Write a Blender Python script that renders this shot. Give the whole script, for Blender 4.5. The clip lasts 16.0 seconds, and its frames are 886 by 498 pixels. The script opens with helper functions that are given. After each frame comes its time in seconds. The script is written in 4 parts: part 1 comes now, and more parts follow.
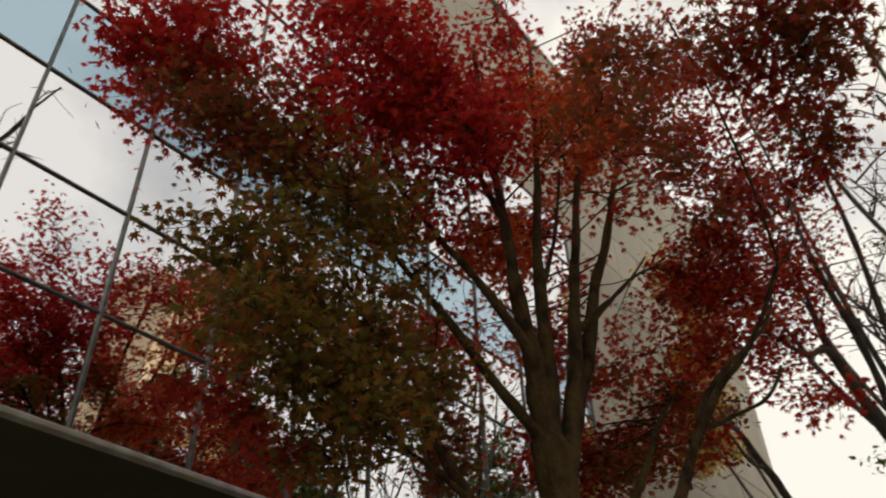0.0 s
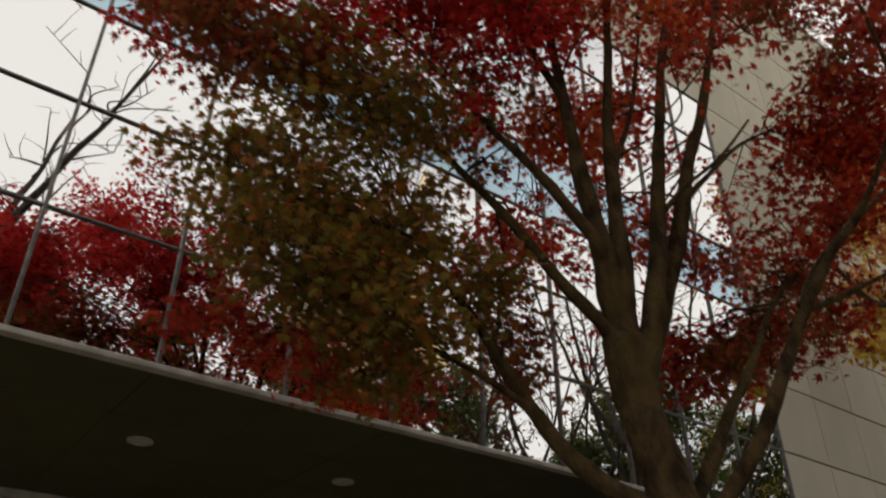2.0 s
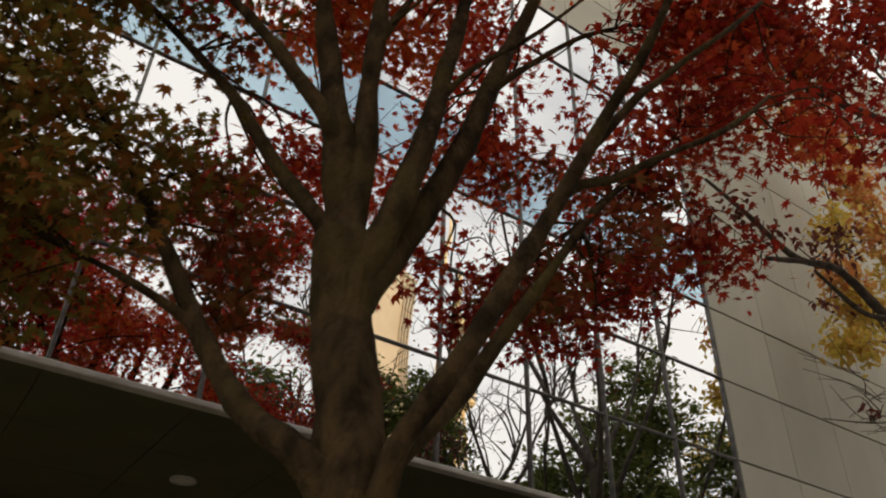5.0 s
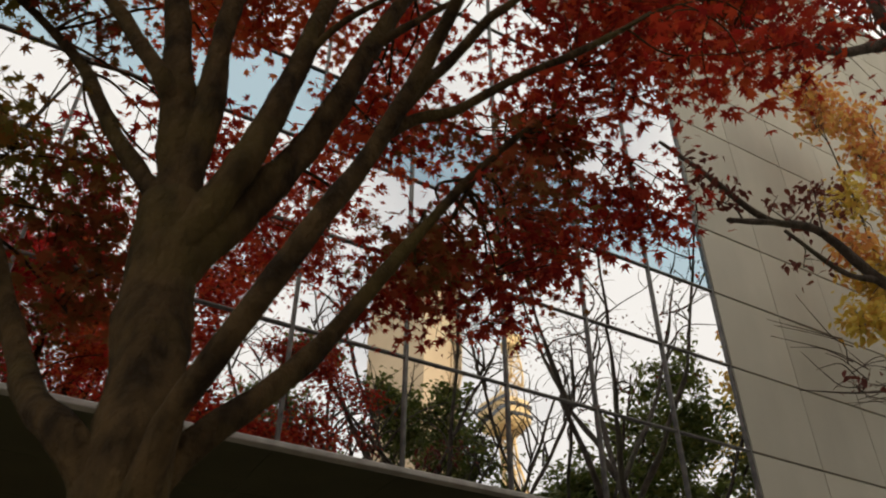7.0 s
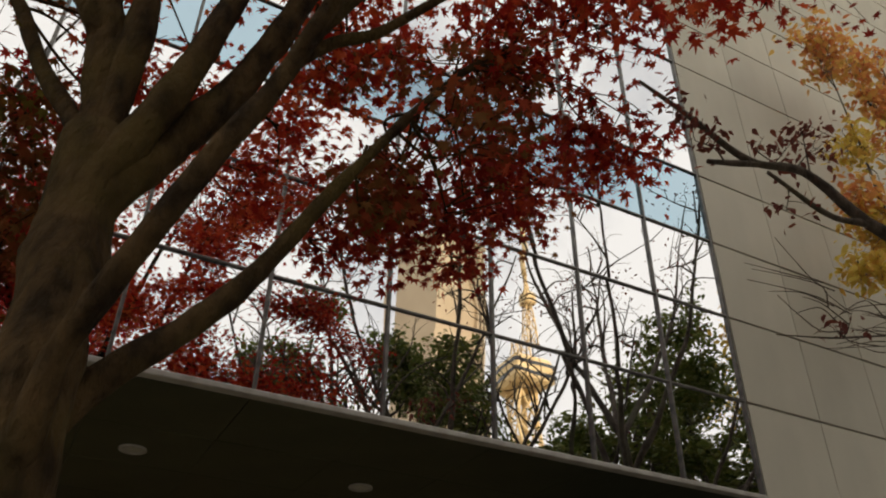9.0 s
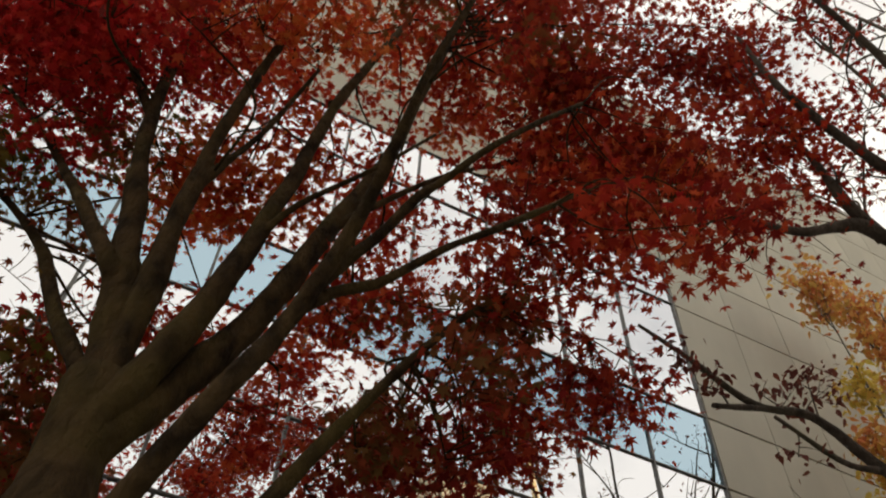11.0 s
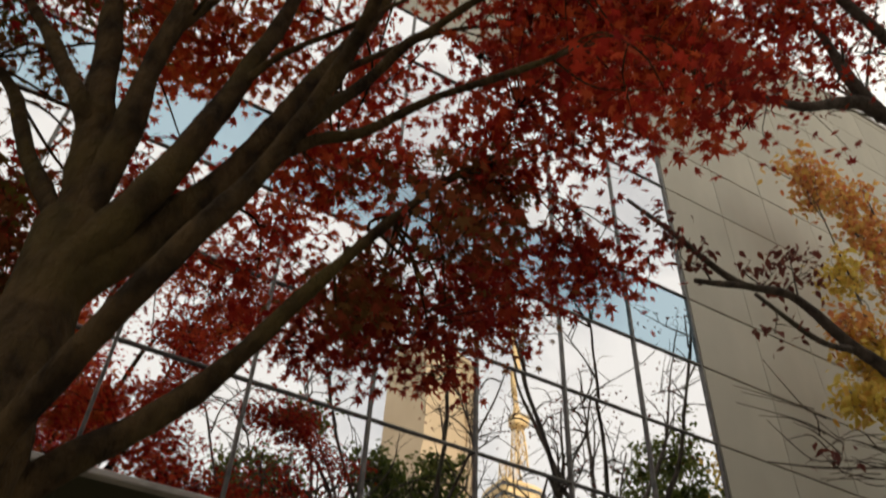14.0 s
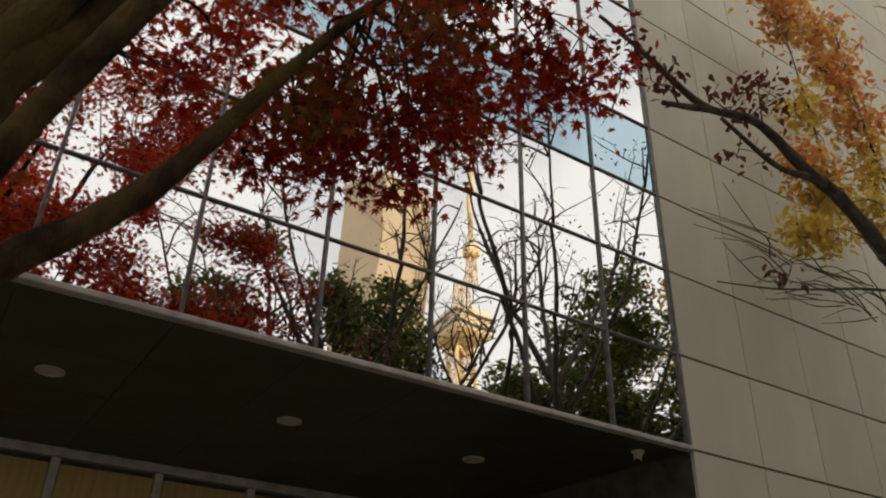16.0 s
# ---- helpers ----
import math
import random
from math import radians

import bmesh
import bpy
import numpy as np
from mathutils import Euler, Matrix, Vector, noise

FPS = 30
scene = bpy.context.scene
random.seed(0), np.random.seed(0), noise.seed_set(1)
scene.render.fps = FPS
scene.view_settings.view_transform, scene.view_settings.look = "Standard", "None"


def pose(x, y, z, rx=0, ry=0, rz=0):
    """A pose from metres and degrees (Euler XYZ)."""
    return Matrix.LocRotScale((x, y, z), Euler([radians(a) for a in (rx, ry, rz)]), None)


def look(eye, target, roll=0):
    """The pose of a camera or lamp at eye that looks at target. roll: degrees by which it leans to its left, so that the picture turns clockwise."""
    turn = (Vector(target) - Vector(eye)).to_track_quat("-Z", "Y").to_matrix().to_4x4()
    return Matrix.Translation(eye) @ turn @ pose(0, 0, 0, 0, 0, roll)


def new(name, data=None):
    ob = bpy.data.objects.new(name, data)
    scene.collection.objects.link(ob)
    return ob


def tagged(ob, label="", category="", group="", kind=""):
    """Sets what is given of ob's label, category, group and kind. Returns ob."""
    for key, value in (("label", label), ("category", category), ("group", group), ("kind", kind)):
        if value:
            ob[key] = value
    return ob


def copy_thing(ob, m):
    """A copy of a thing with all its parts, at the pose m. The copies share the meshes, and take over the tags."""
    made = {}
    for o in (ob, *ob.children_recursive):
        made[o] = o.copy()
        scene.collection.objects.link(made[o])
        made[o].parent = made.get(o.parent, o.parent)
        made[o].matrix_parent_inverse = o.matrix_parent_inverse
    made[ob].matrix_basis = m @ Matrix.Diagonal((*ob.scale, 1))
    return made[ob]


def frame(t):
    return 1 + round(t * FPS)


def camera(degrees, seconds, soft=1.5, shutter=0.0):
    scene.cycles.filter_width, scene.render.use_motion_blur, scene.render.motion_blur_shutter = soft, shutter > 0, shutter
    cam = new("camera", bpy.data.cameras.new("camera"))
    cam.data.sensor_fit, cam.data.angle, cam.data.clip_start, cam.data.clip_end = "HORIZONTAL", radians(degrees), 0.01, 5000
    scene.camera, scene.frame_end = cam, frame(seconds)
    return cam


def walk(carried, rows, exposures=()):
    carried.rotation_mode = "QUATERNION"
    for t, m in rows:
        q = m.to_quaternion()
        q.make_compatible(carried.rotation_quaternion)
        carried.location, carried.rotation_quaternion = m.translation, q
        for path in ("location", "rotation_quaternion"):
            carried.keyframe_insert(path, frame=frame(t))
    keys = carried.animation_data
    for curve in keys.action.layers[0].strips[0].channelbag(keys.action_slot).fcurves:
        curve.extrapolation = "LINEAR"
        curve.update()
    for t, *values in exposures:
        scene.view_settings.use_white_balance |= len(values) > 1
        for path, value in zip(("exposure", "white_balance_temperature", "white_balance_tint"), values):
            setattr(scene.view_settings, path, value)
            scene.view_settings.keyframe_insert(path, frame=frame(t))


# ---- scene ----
cam = camera(58.3, 16.0, 2.0, 0.5)

PATH = [
    (0, (-9.351, -4.632, 1.352), (-8.100, -3.671, 2.580), -2.14),
    (0.5, (-9.255, -4.734, 1.442), (-8.084, -3.659, 2.655), -0.78),
    (1, (-9.026, -4.739, 1.504), (-7.981, -3.578, 2.753), -2.78),
    (1.5, (-8.797, -4.847, 1.502), (-7.824, -3.570, 2.694), 0.29),
    (2, (-8.558, -4.829, 1.489), (-7.542, -3.477, 2.557), 0.12),
    (2.5, (-8.275, -4.823, 1.485), (-7.248, -3.462, 2.529), -0.47),
    (3, (-7.994, -4.782, 1.482), (-6.990, -3.399, 2.521), 0.80),
    (3.5, (-7.704, -4.721, 1.486), (-6.689, -3.338, 2.515), 2.07),
    (4, (-7.382, -4.656, 1.516), (-6.344, -3.299, 2.557), 1.51),
    (4.2, (-7.224, -4.659, 1.499), (-6.208, -3.305, 2.563), 1.57),
    (6.3, (-6.203, -4.680, 1.576), (-5.396, -3.300, 2.778), 0.52),
    (6.5, (-6.128, -4.677, 1.572), (-5.328, -3.293, 2.774), 0.30),
    (7, (-5.947, -4.711, 1.534), (-5.158, -3.312, 2.726), 0.24),
    (7.5, (-5.813, -4.721, 1.533), (-5.035, -3.303, 2.710), 0.31),
    (8, (-5.735, -4.719, 1.530), (-4.937, -3.285, 2.674), 0.38),
    (8.5, (-5.666, -4.722, 1.531), (-4.867, -3.263, 2.641), 0.75),
    (9, (-5.644, -4.734, 1.524), (-4.869, -3.260, 2.633), 0.82),
    (9.5, (-5.631, -4.745, 1.515), (-4.909, -3.330, 2.730), 0.89),
    (10, (-5.618, -4.774, 1.510), (-4.962, -3.482, 2.888), 1.45),
    (10.2, (-5.627, -4.779, 1.517), (-4.989, -3.533, 2.945), 1.85),
    (12.3, (-5.643, -4.710, 1.541), (-5.114, -3.624, 3.135), 2.21),
    (12.5, (-5.649, -4.694, 1.546), (-5.102, -3.580, 3.115), 2.61),
    (13, (-5.618, -4.701, 1.539), (-5.033, -3.523, 3.046), 3.32),
    (13.5, (-5.588, -4.710, 1.533), (-4.952, -3.466, 2.964), 3.33),
    (14, (-5.566, -4.697, 1.524), (-4.871, -3.386, 2.864), 3.04),
    (14.5, (-5.553, -4.667, 1.528), (-4.780, -3.281, 2.746), 2.65),
    (15, (-5.547, -4.663, 1.526), (-4.696, -3.224, 2.623), 1.97),
    (15.5, (-5.558, -4.649, 1.519), (-4.658, -3.192, 2.551), 1.48),
    (16, (-5.524, -4.577, 1.515), (-4.597, -3.117, 2.520), 1.69),
]
walk(cam, [(t, look(e, g, r)) for t, e, g, r in PATH], exposures=((0.0, 0.12, 7650, 10), (2.0, 0.22, 7650, 10), (4.0, 0.36, 7650, 10), (10.0, 0.36, 7650, 10), (12.4, 0.32, 7650, 10), (16.0, 0.33, 7650, 10)))

# ---- sky, sun ----
world = bpy.data.worlds.new("sky")
scene.world = world
world.use_nodes = True
wn, wl = world.node_tree.nodes, world.node_tree.links
bg = wn["Background"]
sky = wn.new("ShaderNodeTexSky")
sky.sky_type, sky.sun_disc = "NISHITA", False
sky.sun_elevation, sky.sun_rotation = radians(30), radians(15)
coord = wn.new("ShaderNodeTexCoord")
cloud = wn.new("ShaderNodeTexNoise")
cloud.inputs["Scale"].default_value, cloud.inputs["Detail"].default_value = 2.6, 6
cloud.inputs["Roughness"].default_value = 0.55
ramp = wn.new("ShaderNodeValToRGB")
ramp.color_ramp.elements[0].position, ramp.color_ramp.elements[1].position = 0.28, 0.5
ramp.color_ramp.elements[0].color = (0.45, 0.45, 0.45, 1)
mixc = wn.new("ShaderNodeMixRGB")
mixc.inputs["Color2"].default_value = (8.6, 8.8, 9.2, 1)
wl.new(coord.outputs["Generated"], cloud.inputs["Vector"])
wl.new(cloud.outputs["Fac"], ramp.inputs["Fac"])
wl.new(ramp.outputs["Color"], mixc.inputs["Fac"])
wl.new(sky.outputs["Color"], mixc.inputs["Color1"])
wl.new(mixc.outputs["Color"], bg.inputs["Color"])
bg.inputs["Strength"].default_value = 0.1

sun = new("sun", bpy.data.lights.new("sun", "SUN"))
sun.data.energy, sun.data.angle, sun.data.color = 3.2, radians(0.6), (1.0, 0.86, 0.66)
sun.matrix_world = look((5, 20, 12.5), (0, 0, 0))


# ---- helpers of this scene ----
def part(name, bm, material, parent=None, label="", kind=""):
    """One mesh object from a bmesh, under a thing or a part."""
    me = bpy.data.meshes.new(name)
    bm.to_mesh(me)
    bm.free()
    if material:
        me.materials.append(material)
    ob = new(name, me)
    ob.parent = parent
    return tagged(ob, label, "", "", kind)


def share(name, me, parent, place=(0, 0, 0), turn=(0, 0, 0), scale=(1, 1, 1)):
    ob = new(name, me)
    ob.parent = parent
    ob.location, ob.rotation_euler, ob.scale = place, turn, scale
    return ob


def add_box(bm, lo, hi, bevel=0.0):
    m = Matrix.LocRotScale([(a + b) / 2 for a, b in zip(lo, hi)], None, [abs(b - a) for a, b in zip(lo, hi)])
    made = bmesh.ops.create_cube(bm, size=1, matrix=m)["verts"]
    if bevel:
        edges = {e for v in made for e in v.link_edges}
        bmesh.ops.bevel(bm, geom=list(edges), offset=bevel, segments=1, affect="EDGES")


def box(lo, hi, bevel=0.0):
    bm = bmesh.new()
    add_box(bm, lo, hi, bevel)
    return bm


def mesh_of(bm, name, material):
    me = bpy.data.meshes.new(name)
    bm.to_mesh(me)
    bm.free()
    me.materials.append(material)
    return me


# ---- materials ----
def material(name, base, rough=0.6, metal=0.0):
    m = bpy.data.materials.new(name)
    m.use_nodes = True
    b = m.node_tree.nodes["Principled BSDF"]
    b.inputs["Base Color"].default_value = (*base, 1)
    b.inputs["Roughness"].default_value, b.inputs["Metallic"].default_value = rough, metal
    return m, m.node_tree.nodes, m.node_tree.links, b


def noise_mix(nodes, links, target, a, b, scale, detail=6, lo=0.35, hi=0.65, space="Object", stretch=(1, 1, 1)):
    """Colour that wanders between a and b at a real-world scale."""
    co = nodes.new("ShaderNodeTexCoord")
    mp = nodes.new("ShaderNodeMapping")
    mp.inputs["Scale"].default_value = stretch
    nz = nodes.new("ShaderNodeTexNoise")
    nz.inputs["Scale"].default_value, nz.inputs["Detail"].default_value = scale, detail
    rp = nodes.new("ShaderNodeValToRGB")
    rp.color_ramp.elements[0].position, rp.color_ramp.elements[1].position = lo, hi
    rp.color_ramp.elements[0].color, rp.color_ramp.elements[1].color = (*a, 1), (*b, 1)
    links.new(co.outputs[space], mp.inputs["Vector"])
    links.new(mp.outputs["Vector"], nz.inputs["Vector"])
    links.new(nz.outputs["Fac"], rp.inputs["Fac"])
    if target is not None:
        links.new(rp.outputs["Color"], target)
    return rp, nz, mp


def bump(nodes, links, bsdf, height, strength, distance):
    bp = nodes.new("ShaderNodeBump")
    bp.inputs["Strength"].default_value, bp.inputs["Distance"].default_value = strength, distance
    links.new(height, bp.inputs["Height"])
    links.new(bp.outputs["Normal"], bsdf.inputs["Normal"])
    return bp


def tint_by_object(nodes, links, colour, bsdf, spread):
    """Each piece a little lighter or darker than the next."""
    info = nodes.new("ShaderNodeObjectInfo")
    rng = nodes.new("ShaderNodeMapRange")
    rng.inputs["To Min"].default_value, rng.inputs["To Max"].default_value = 1 - spread, 1 + spread
    hsv = nodes.new("ShaderNodeHueSaturation")
    links.new(info.outputs["Random"], rng.inputs["Value"])
    links.new(rng.outputs["Result"], hsv.inputs["Value"])
    links.new(colour, hsv.inputs["Color"])
    links.new(hsv.outputs["Color"], bsdf.inputs["Base Color"])


def glass_material(name, base, wave):
    """Mirror-coated facade glass with the slow waviness of large panes."""
    m, n, l, b = material(name, base, 0.012, 1.0)
    co = n.new("ShaderNodeTexCoord")
    info = n.new("ShaderNodeObjectInfo")
    add = n.new("ShaderNodeVectorMath")
    sc = n.new("ShaderNodeVectorMath")
    sc.operation = "SCALE"
    sc.inputs["Scale"].default_value = 37.0
    comb = n.new("ShaderNodeCombineXYZ")
    l.new(info.outputs["Random"], comb.inputs["X"])
    l.new(info.outputs["Random"], comb.inputs["Z"])
    l.new(comb.outputs["Vector"], sc.inputs[0])
    l.new(co.outputs["Object"], add.inputs[0])
    l.new(sc.outputs["Vector"], add.inputs[1])
    nz = n.new("ShaderNodeTexNoise")
    nz.inputs["Scale"].default_value, nz.inputs["Detail"].default_value = 1.3, 0.5
    l.new(add.outputs["Vector"], nz.inputs["Vector"])
    bump(n, l, b, nz.outputs["Fac"], 1.0, wave)
    return m


GLASS = glass_material("mirror_glass", (0.765, 0.785, 0.82), 0.0055)
SPANDREL = glass_material("blue_spandrel_glass", (0.36, 0.50, 0.60), 0.004)

FRAME, n_, l_, b_ = material("dark_aluminium", (0.10, 0.10, 0.10), 0.42, 0.8)
noise_mix(n_, l_, b_.inputs["Base Color"], (0.07, 0.07, 0.07), (0.14, 0.135, 0.125), 9)
TRIM, n_, l_, b_ = material("grey_metal_trim", (0.35, 0.34, 0.32), 0.5, 0.3)
noise_mix(n_, l_, b_.inputs["Base Color"], (0.26, 0.25, 0.23), (0.40, 0.39, 0.37), 7)

CONCRETE, n_, l_, b_ = material("beige_stone_panel", (0.42, 0.40, 0.35), 0.75)
rp_, nz_, mp_ = noise_mix(n_, l_, None, (0.36, 0.342, 0.285), (0.45, 0.428, 0.355), 1.3, 9, 0.3, 0.7, "Object", (1, 1, 0.45))
tint_by_object(n_, l_, rp_.outputs["Color"], b_, 0.06)
fine_ = n_.new("ShaderNodeTexNoise")
fine_.inputs["Scale"].default_value, fine_.inputs["Detail"].default_value = 90, 4
bump(n_, l_, b_, fine_.outputs["Fac"], 0.35, 0.004)
JOINT, n_, l_, b_ = material("dark_joint", (0.05, 0.048, 0.045), 0.9)
noise_mix(n_, l_, b_.inputs["Base Color"], (0.035, 0.034, 0.03), (0.07, 0.066, 0.06), 5)

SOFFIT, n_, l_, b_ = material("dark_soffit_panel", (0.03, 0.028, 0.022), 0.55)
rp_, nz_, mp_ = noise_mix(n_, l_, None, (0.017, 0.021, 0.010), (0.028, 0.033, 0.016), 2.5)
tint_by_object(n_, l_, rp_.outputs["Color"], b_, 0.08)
BROWN, n_, l_, b_ = material("brown_lobby_panel", (0.2, 0.13, 0.06), 0.5)
rp_, nz_, mp_ = noise_mix(n_, l_, None, (0.26, 0.18, 0.06), (0.38, 0.27, 0.10), 3, 8, 0.3, 0.7, "Object", (6, 6, 0.6))
tint_by_object(n_, l_, rp_.outputs["Color"], b_, 0.1)
LENS, n_, l_, b_ = material("frosted_lamp_lens", (0.62, 0.60, 0.55), 0.35)
noise_mix(n_, l_, b_.inputs["Base Color"], (0.30, 0.30, 0.27), (0.40, 0.39, 0.35), 30)
GROUND, n_, l_, b_ = material("grey_paving", (0.13, 0.125, 0.115), 0.85)
noise_mix(n_, l_, b_.inputs["Base Color"], (0.20, 0.185, 0.155), (0.32, 0.295, 0.25), 2.2, 10)


def bark_material(name, a, b, moss):
    m, n, l, bs = material(name, a, 0.95)
    bs.inputs["Specular IOR Level"].default_value = 0.15
    rp, nz, mp = noise_mix(n, l, None, a, b, 13, 10, 0.36, 0.62, "Object", (1, 1, 0.5))
    patch, pz, pm = noise_mix(n, l, None, (0, 0, 0), (1, 1, 1), 2.4, 4, 0.5, 0.7)
    mx = n.new("ShaderNodeMixRGB")
    mx.inputs["Color2"].default_value = (*moss, 1)
    l.new(patch.outputs["Color"], mx.inputs["Fac"])
    l.new(rp.outputs["Color"], mx.inputs["Color1"])
    l.new(mx.outputs["Color"], bs.inputs["Base Color"])
    rough = n.new("ShaderNodeTexNoise")
    rough.inputs["Scale"].default_value, rough.inputs["Detail"].default_value = 38, 8
    l.new(mp.outputs["Vector"], rough.inputs["Vector"])
    bump(n, l, bs, rough.outputs["Fac"], 1.0, 0.03)
    return m


MAPLE_BARK = bark_material("maple_bark", (0.018, 0.011, 0.005), (0.064, 0.040, 0.017), (0.064, 0.046, 0.014))
DARK_BARK = bark_material("dark_bark", (0.055, 0.045, 0.038), (0.11, 0.09, 0.075), (0.09, 0.085, 0.06))


def leaf_material(name, stops, through_share, rough=0.75):
    """Thin leaves that let light through; every leaf takes its own colour between the stops."""
    m, n, l, b = material(name, stops[0], rough)
    b.inputs["Specular IOR Level"].default_value = 0.2
    geo = n.new("ShaderNodeNewGeometry")
    rp = n.new("ShaderNodeValToRGB")
    while len(rp.color_ramp.elements) < len(stops):
        rp.color_ramp.elements.new(0.5)
    for i, c in enumerate(stops):
        rp.color_ramp.elements[i].position = i / (len(stops) - 1)
        rp.color_ramp.elements[i].color = (*c, 1)
    l.new(geo.outputs["Random Per Island"], rp.inputs["Fac"])
    l.new(rp.outputs["Color"], b.inputs["Base Color"])
    tr = n.new("ShaderNodeBsdfTranslucent")
    l.new(rp.outputs["Color"], tr.inputs["Color"])
    mx = n.new("ShaderNodeMixShader")
    mx.inputs["Fac"].default_value = through_share
    l.new(b.outputs["BSDF"], mx.inputs[1])
    l.new(tr.outputs["BSDF"], mx.inputs[2])
    l.new(mx.outputs["Shader"], n["Material Output"].inputs["Surface"])
    return m


LEAF = {
    "maple_crimson": leaf_material("crimson_maple_leaf", ((0.30, 0.010, 0.014), (0.50, 0.026, 0.024), (0.56, 0.05, 0.03)), 0.6),
    "maple_red": leaf_material("red_maple_leaf", ((0.28, 0.014, 0.012), (0.46, 0.042, 0.020), (0.54, 0.09, 0.03)), 0.6),
    "maple_dark": leaf_material("deep_red_maple_leaf", ((0.20, 0.016, 0.014), (0.34, 0.030, 0.020), (0.42, 0.062, 0.024)), 0.6),
    "maple_orange": leaf_material("orange_red_maple_leaf", ((0.46, 0.04, 0.02), (0.6, 0.10, 0.03), (0.62, 0.17, 0.045)), 0.6),
    "maple_olive": leaf_material("olive_maple_leaf", ((0.13, 0.115, 0.024), (0.18, 0.125, 0.024), (0.27, 0.085, 0.02)), 0.5),
    "maple_brown": leaf_material("brown_red_maple_leaf", ((0.15, 0.085, 0.025), (0.24, 0.07, 0.024), (0.32, 0.05, 0.025)), 0.5),
    "yellow": leaf_material("yellow_autumn_leaf", ((0.56, 0.42, 0.08), (0.66, 0.50, 0.13), (0.6, 0.32, 0.08)), 0.55),
    "amber": leaf_material("orange_autumn_leaf", ((0.55, 0.17, 0.08), (0.66, 0.33, 0.11), (0.66, 0.46, 0.14)), 0.55),
    "withered": leaf_material("withered_red_brown_leaf", ((0.10, 0.03, 0.025), (0.16, 0.05, 0.04), (0.2, 0.06, 0.035)), 0.35),
    "evergreen": leaf_material("dark_evergreen_leaf", ((0.07, 0.10, 0.024), (0.11, 0.14, 0.034), (0.17, 0.17, 0.045)), 0.4, 0.45),
}

# ---- plan ----
W, H, Z0 = 0.9, 0.888, 3.54          # pane width, row height, underside of the upper floors
COLUMNS = 16
TOP = 14.4                            # top of the stone above the glass and beside it
ROWS = ((0, 1), (1, 2), (2, 3), (3, 4), (4, 6), (6, 7))


def level(r):
    return Z0 + H * r


# ---- ground ----
bm = bmesh.new()
bmesh.ops.create_grid(bm, x_segments=8, y_segments=8, size=1500)
tagged(part("ground", bm, GROUND), "grey paved ground around the building", "ground", "", "structure")

# ---- glass front ----
front = tagged(new("glass_facade"), "mirror glass curtain wall with blue spandrel band", "facade", "", "structure")
bm = box((-COLUMNS * W, 0.10, Z0 + 0.02), (0.0, 0.30, level(7) + 2.0))
part("backing_wall", bm, JOINT, front)
rng = random.Random(4)
pane_meshes = {}
for lo, hi in ROWS:
    blue = lo == 3
    key = (hi - lo, blue)
    if key not in pane_meshes:
        h = H * (hi - lo) / 2 - 0.009
        pane_meshes[key] = mesh_of(box((-W / 2 + 0.011, 0, -h), (W / 2 - 0.011, 0.012, h), 0.002), "pane", SPANDREL if blue else GLASS)
    for k in range(COLUMNS):
        tilt = (radians(rng.gauss(0, 0.10)), 0, radians(rng.gauss(0, 0.12)))
        share("pane", pane_meshes[key], front, (-W * (k + 0.5), 0.012, (level(lo) + level(hi)) / 2), tilt)
mull = mesh_of(box((-0.012, -0.012, level(0)), (0.012, 0.05, level(7)), 0.003), "mullion", FRAME)
for k in range(COLUMNS + 1):
    share("mullion", mull, front, (-W * k - (0.014 if k == 0 else 0), 0, 0))
seg = W - 0.028
rail = mesh_of(box((-seg / 2, -0.008, -0.009), (seg / 2, 0.05, 0.009), 0.002), "transom", FRAME)
for r in (1, 2, 3, 4, 6, 7):
    for k in range(COLUMNS):
        share("transom", rail, front, (-W * (k + 0.5), 0, level(r)))
part("sill_trim", box((-COLUMNS * W, -0.022, Z0 - 0.014), (0.02, 0.06, Z0 + 0.028), 0.006), TRIM, front, "pale grey metal edge under the glass")

# stone above the glass
band = tagged(new("wall_parapet"), "beige stone panels above the glass", "wall", "", "structure")
part("core", box((-COLUMNS * W, 0.04, level(7) + 0.02), (0.0, 0.6, TOP - 0.02)), JOINT, band)
tile = mesh_of(box((-W / 2 + 0.004, 0, -H / 2 + 0.010), (W / 2 - 0.004, 0.03, H / 2 - 0.010), 0.003), "panel", CONCRETE)
for r in range(7, 12):
    for k in range(COLUMNS):
        share("panel", tile, band, (-W * (k + 0.5), 0.002, level(r) + H / 2 + 0.01))
part("coping", box((-COLUMNS * W, -0.03, TOP - 0.02), (0.0, 0.66, TOP + 0.08), 0.01), TRIM, band)

# ---- stone wing ----
wing = tagged(new("wall_stone_wing"), "beige stone clad wall with dark joints", "wall", "", "structure")
wing.location = (0.025, 0, 0)
PW = 0.965
WING = 8.4 * PW
part("core", box((0.004, 0.045, 0), (WING, 6.0, TOP - 0.02)), JOINT, wing)
levels = [level(r) for r in (-4, -3, -2, -1, 0, 1, 2, 3, 4, 6, 7, 8, 9, 10, 11, 12)] + [TOP - 0.02]
shapes = {}
for i in range(9):
    for lo, hi in zip(levels, levels[1:]):
        lo = max(lo, 0.02)
        if hi < 0.3 or hi - lo < 0.1:
            continue
        wide = min(PW, WING - i * PW)
        key = (round(hi - lo, 3), round(wide, 3))
        if key not in shapes:
            shapes[key] = mesh_of(box((0.004, 0, 0.011), (wide - 0.004, 0.04, key[0] - 0.011), 0.003), "panel", CONCRETE)
        share("panel", shapes[key], wing, (i * PW, rng.uniform(0, 0.004), lo))
